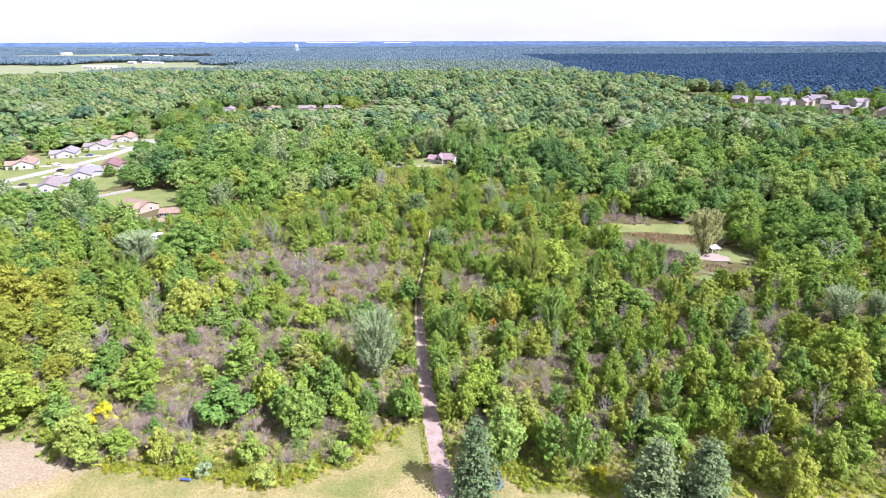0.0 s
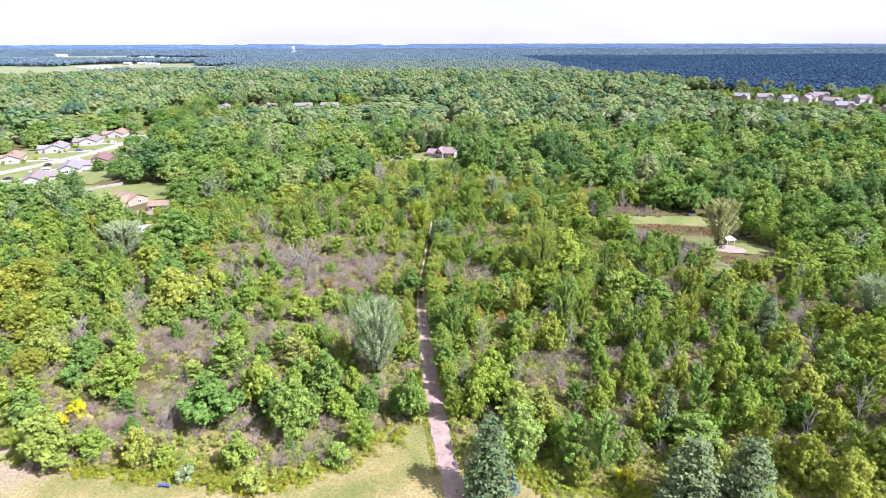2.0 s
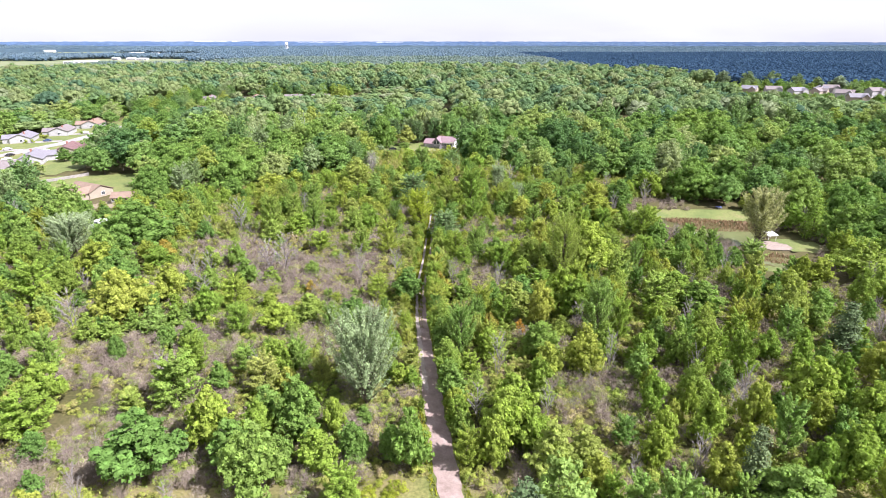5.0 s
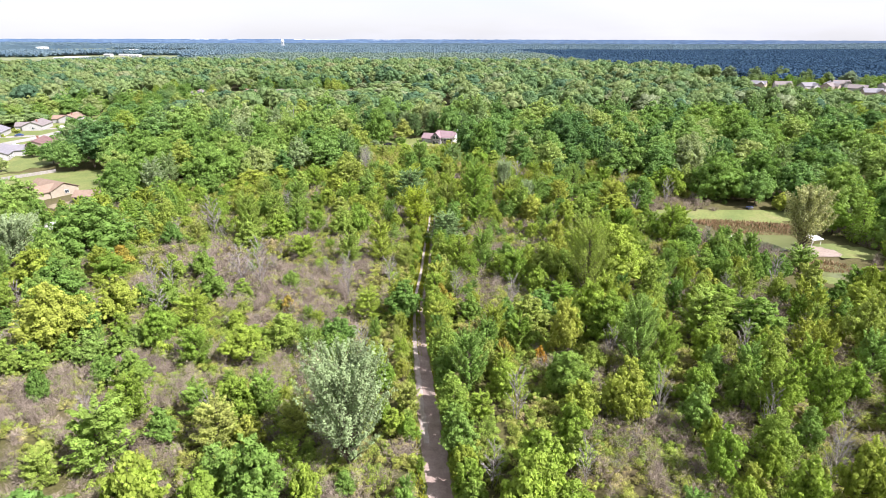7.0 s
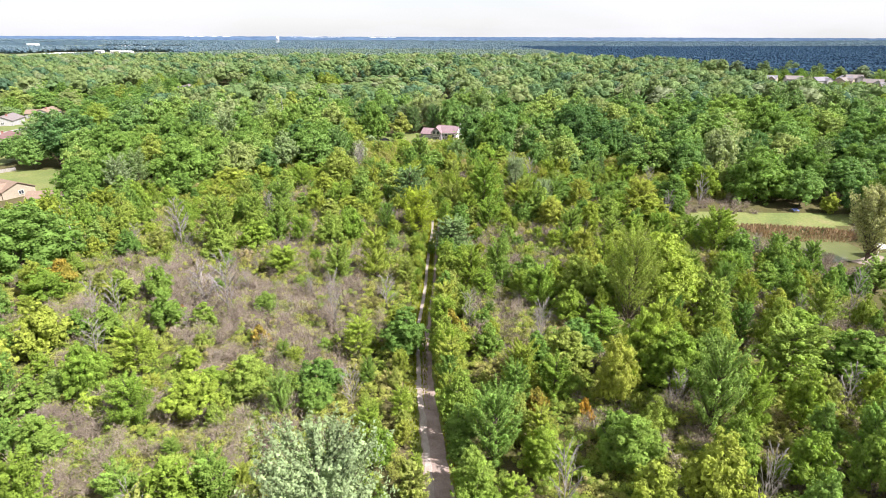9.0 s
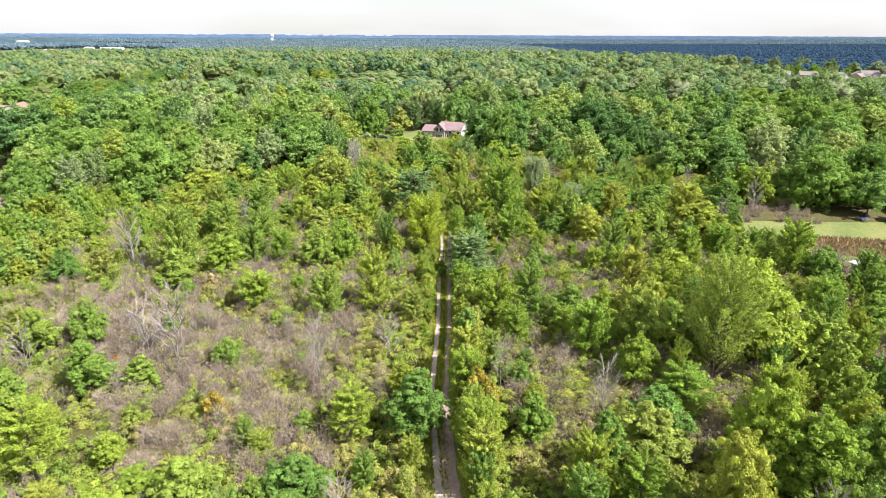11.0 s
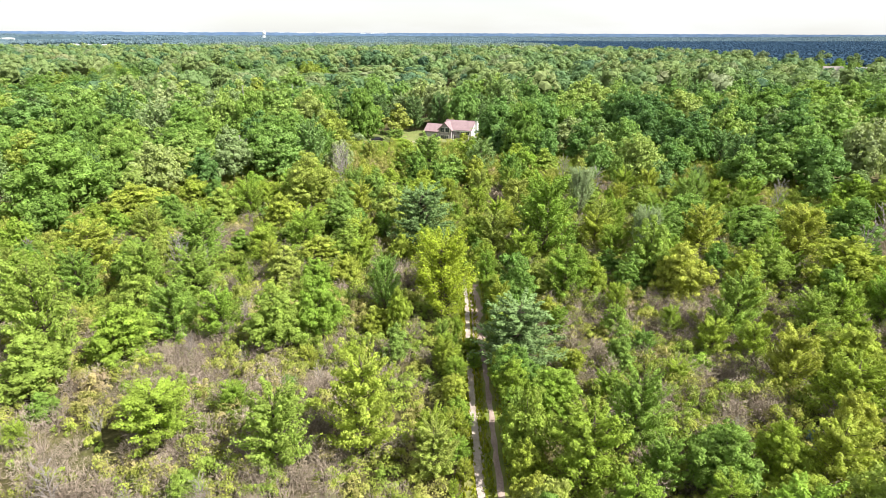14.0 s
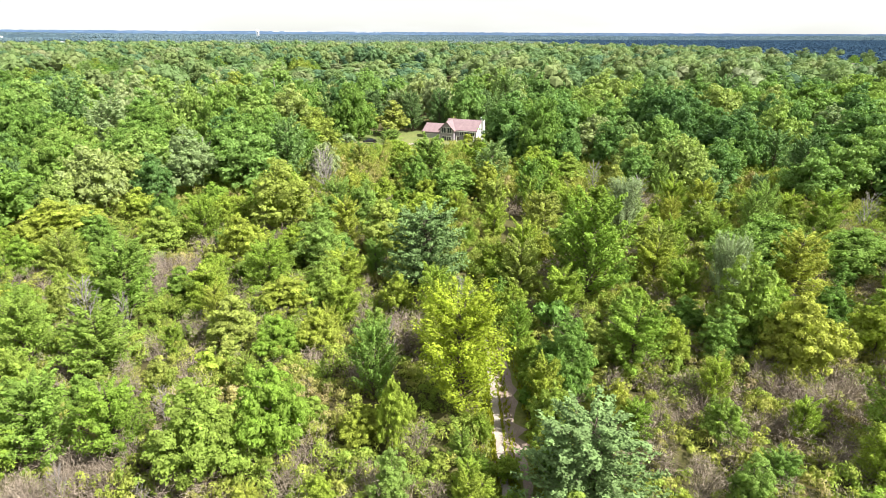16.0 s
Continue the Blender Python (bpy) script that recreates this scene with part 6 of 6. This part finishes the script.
# ---- small things ----
# shelter on the pond's beach
shelter = rooted("beach_shelter", "small open shelter with a pale sloping roof on the beach", "shelter")
for sx in (-1.6, 1.6):
    for sy in (-1.3, 1.3):
        part("post", box(Geo(), sx - 0.07, sx + 0.07, sy - 0.07, sy + 0.07, 0, 2.3 + 0.15 * sy), TRIM, shelter)
part("roof", Geo().add([(-2.1, -1.8, 2.05), (2.1, -1.8, 2.05), (2.1, 1.8, 2.62), (-2.1, 1.8, 2.62), (-2.1, -1.8, 2.17), (2.1, -1.8, 2.17), (2.1, 1.8, 2.74), (-2.1, 1.8, 2.74)],
                       [(3, 2, 1, 0), (4, 5, 6, 7), (0, 1, 5, 4), (1, 2, 6, 5), (2, 3, 7, 6), (3, 0, 4, 7)]), STEEL_WHITE, shelter)
part("back_wall", box(Geo(), -1.6, 1.6, 1.25, 1.33, 0.0, 2.1), WALL_CREAM, shelter)
part("bench", box(Geo(), -1.4, 1.4, 0.7, 1.2, 0.38, 0.46).add([(-1.3, 0.75, 0), (-1.2, 0.75, 0), (-1.2, 1.15, 0), (-1.3, 1.15, 0), (-1.3, 0.75, 0.38), (-1.2, 0.75, 0.38), (-1.2, 1.15, 0.38), (-1.3, 1.15, 0.38)], [(0, 1, 5, 4), (1, 2, 6, 5), (2, 3, 7, 6), (3, 0, 4, 7)]), BARK, shelter)
shelter.matrix_basis = pose(104.6, 206.0, drop(104.6, 206.0) + 0.12, 0, 0, 12) @ Matrix.Diagonal((0.9, 0.9, 0.9, 1))


def picnic_table(x, y, turn, label, material):
    root = rooted("picnic_table", label, "table")
    part("tabletop", box(Geo(), -0.95, 0.95, -0.4, 0.4, 0.70, 0.76, 0.02), material, root)
    for s_ in (-1, 1):
        part("bench", box(Geo(), -0.95, 0.95, s_ * 0.72 - 0.14, s_ * 0.72 + 0.14, 0.42, 0.47, 0.01), material, root)
        part("leg", tube(Geo(), [(s_ * 0.7, -0.75, 0), (s_ * 0.7, -0.25, 0.7)], [0.05, 0.05], 4), material, root)
        part("leg", tube(Geo(), [(s_ * 0.7, 0.75, 0), (s_ * 0.7, 0.25, 0.7)], [0.05, 0.05], 4), material, root)
    root.matrix_basis = pose(x, y, drop(x, y) + 0.08, 0, 0, turn)


BLUE = plain("faded_blue_plastic", (0.10, 0.16, 0.50), 0.45)
picnic_table(103.0, 238.0, 10, "blue picnic table on the far pond lawn", BLUE)
picnic_table(99.8, 200.8, 30, "weathered picnic table on the sandy beach", BARK)
# raft on the water
raft = rooted("raft", "small white wooden raft floating on the pond", "raft")
part("deck", box(Geo(), -1.5, 1.5, -1.1, 1.1, 0.1, 0.32, 0.03), TRIM, raft)
for s_ in (-0.8, 0.8):
    part("float", tube(Geo(), [(-1.4, s_, 0.05), (1.4, s_, 0.05)], [0.2, 0.2], 8), BLUE, raft)
raft.matrix_basis = pose(85.1, 214.5, -4.22, 0, 0, 15)
# rowing boat drawn up on the near bank
boat = rooted("rowing_boat", "small white rowing boat drawn up on the bank", "boat")
hull, rim_ = Geo(), []
for z, k in ((0.0, 0.55), (0.5, 1.0), (0.5, 0.9), (0.12, 0.5)):
    rim_ += [(2.0 * k * math.cos(a) * (1.15 if math.cos(a) > 0 else 0.9), 0.72 * k * math.sin(a), z) for a in [6.2832 * i / 14 for i in range(14)]]
hull.add(rim_, [(j * 14 + i, j * 14 + (i + 1) % 14, (j + 1) * 14 + (i + 1) % 14, (j + 1) * 14 + i) for j in range(3) for i in range(14)] + [tuple(reversed(range(14))), tuple(range(42, 56))])
part("hull", hull, TRIM, boat)
for bx in (-0.6, 0.6):
    part("thwart", box(Geo(), bx - 0.14, bx + 0.14, -0.6, 0.6, 0.36, 0.41), BARK, boat)
boat.matrix_basis = pose(97.5, 176.2, drop(97.5, 176.2) + 0.1, 0, 0, -20)
# blue-painted bench in the clearing
seat = rooted("garden_bench", "blue-painted bench on the mown grass", "bench")
part("seat", box(Geo(), -0.9, 0.9, -0.25, 0.25, 0.40, 0.47, 0.02), BLUE, seat)
part("backrest", box(Geo(), -0.9, 0.9, 0.22, 0.30, 0.47, 0.95, 0.02), BLUE, seat)
for sx in (-0.75, 0.75):
    for sy in (-0.18, 0.2):
        part("leg", box(Geo(), sx - 0.05, sx + 0.05, sy - 0.05, sy + 0.05, 0, 0.40), TRIM_DARK, seat)
seat.matrix_basis = pose(-46.4, 81.6, drop(-46.4, 81.6), 0, 0, 175)
# brush heap on the back lawn
rng_h = np.random.default_rng(9)
heap = Geo()
for _ in range(90):
    a, r = rng_h.uniform(0, 6.2832), rng_h.uniform(0, 1.8)
    p = np.array((r * math.cos(a), r * math.sin(a), 0.1))
    tube(heap, [p, p + np.array((rng_h.normal(0, 0.8), rng_h.normal(0, 0.8), (1.9 - r) * 0.6))], [0.06, 0.02], 3)
hp = rooted("brush_heap", "heap of cut brown branches on the back lawn", "brush heap")
part("branches", heap, TWIG, hp)
hp.matrix_basis = pose(-174, 276, drop(-174, 276) + 0.05)


# old utility poles in the scrub
POLE = mottled("pole_weathered_pale", ((0.3, (0.26, 0.245, 0.225)), (0.7, (0.36, 0.34, 0.32))), 1.2, 8.0)
for x, y, h, lean in ((-95, 195.5, 8.5, 6), (-84, 197, 8.0, 5), (-80, 374, 17.5, 1), (-62.5, 379, 17.5, -1)):
    ob = part("utility_pole", tube(Geo(), [(0, 0, -0.3), (0.02, 0, h * 0.5), (0, 0, h)], [0.17, 0.15, 0.12], 8), POLE)
    tagged(ob, "weathered pale wooden pole standing among the trees", "pole", "utility poles")
    ob.matrix_basis = pose(x, y, drop(x, y), 0, -lean, 0)
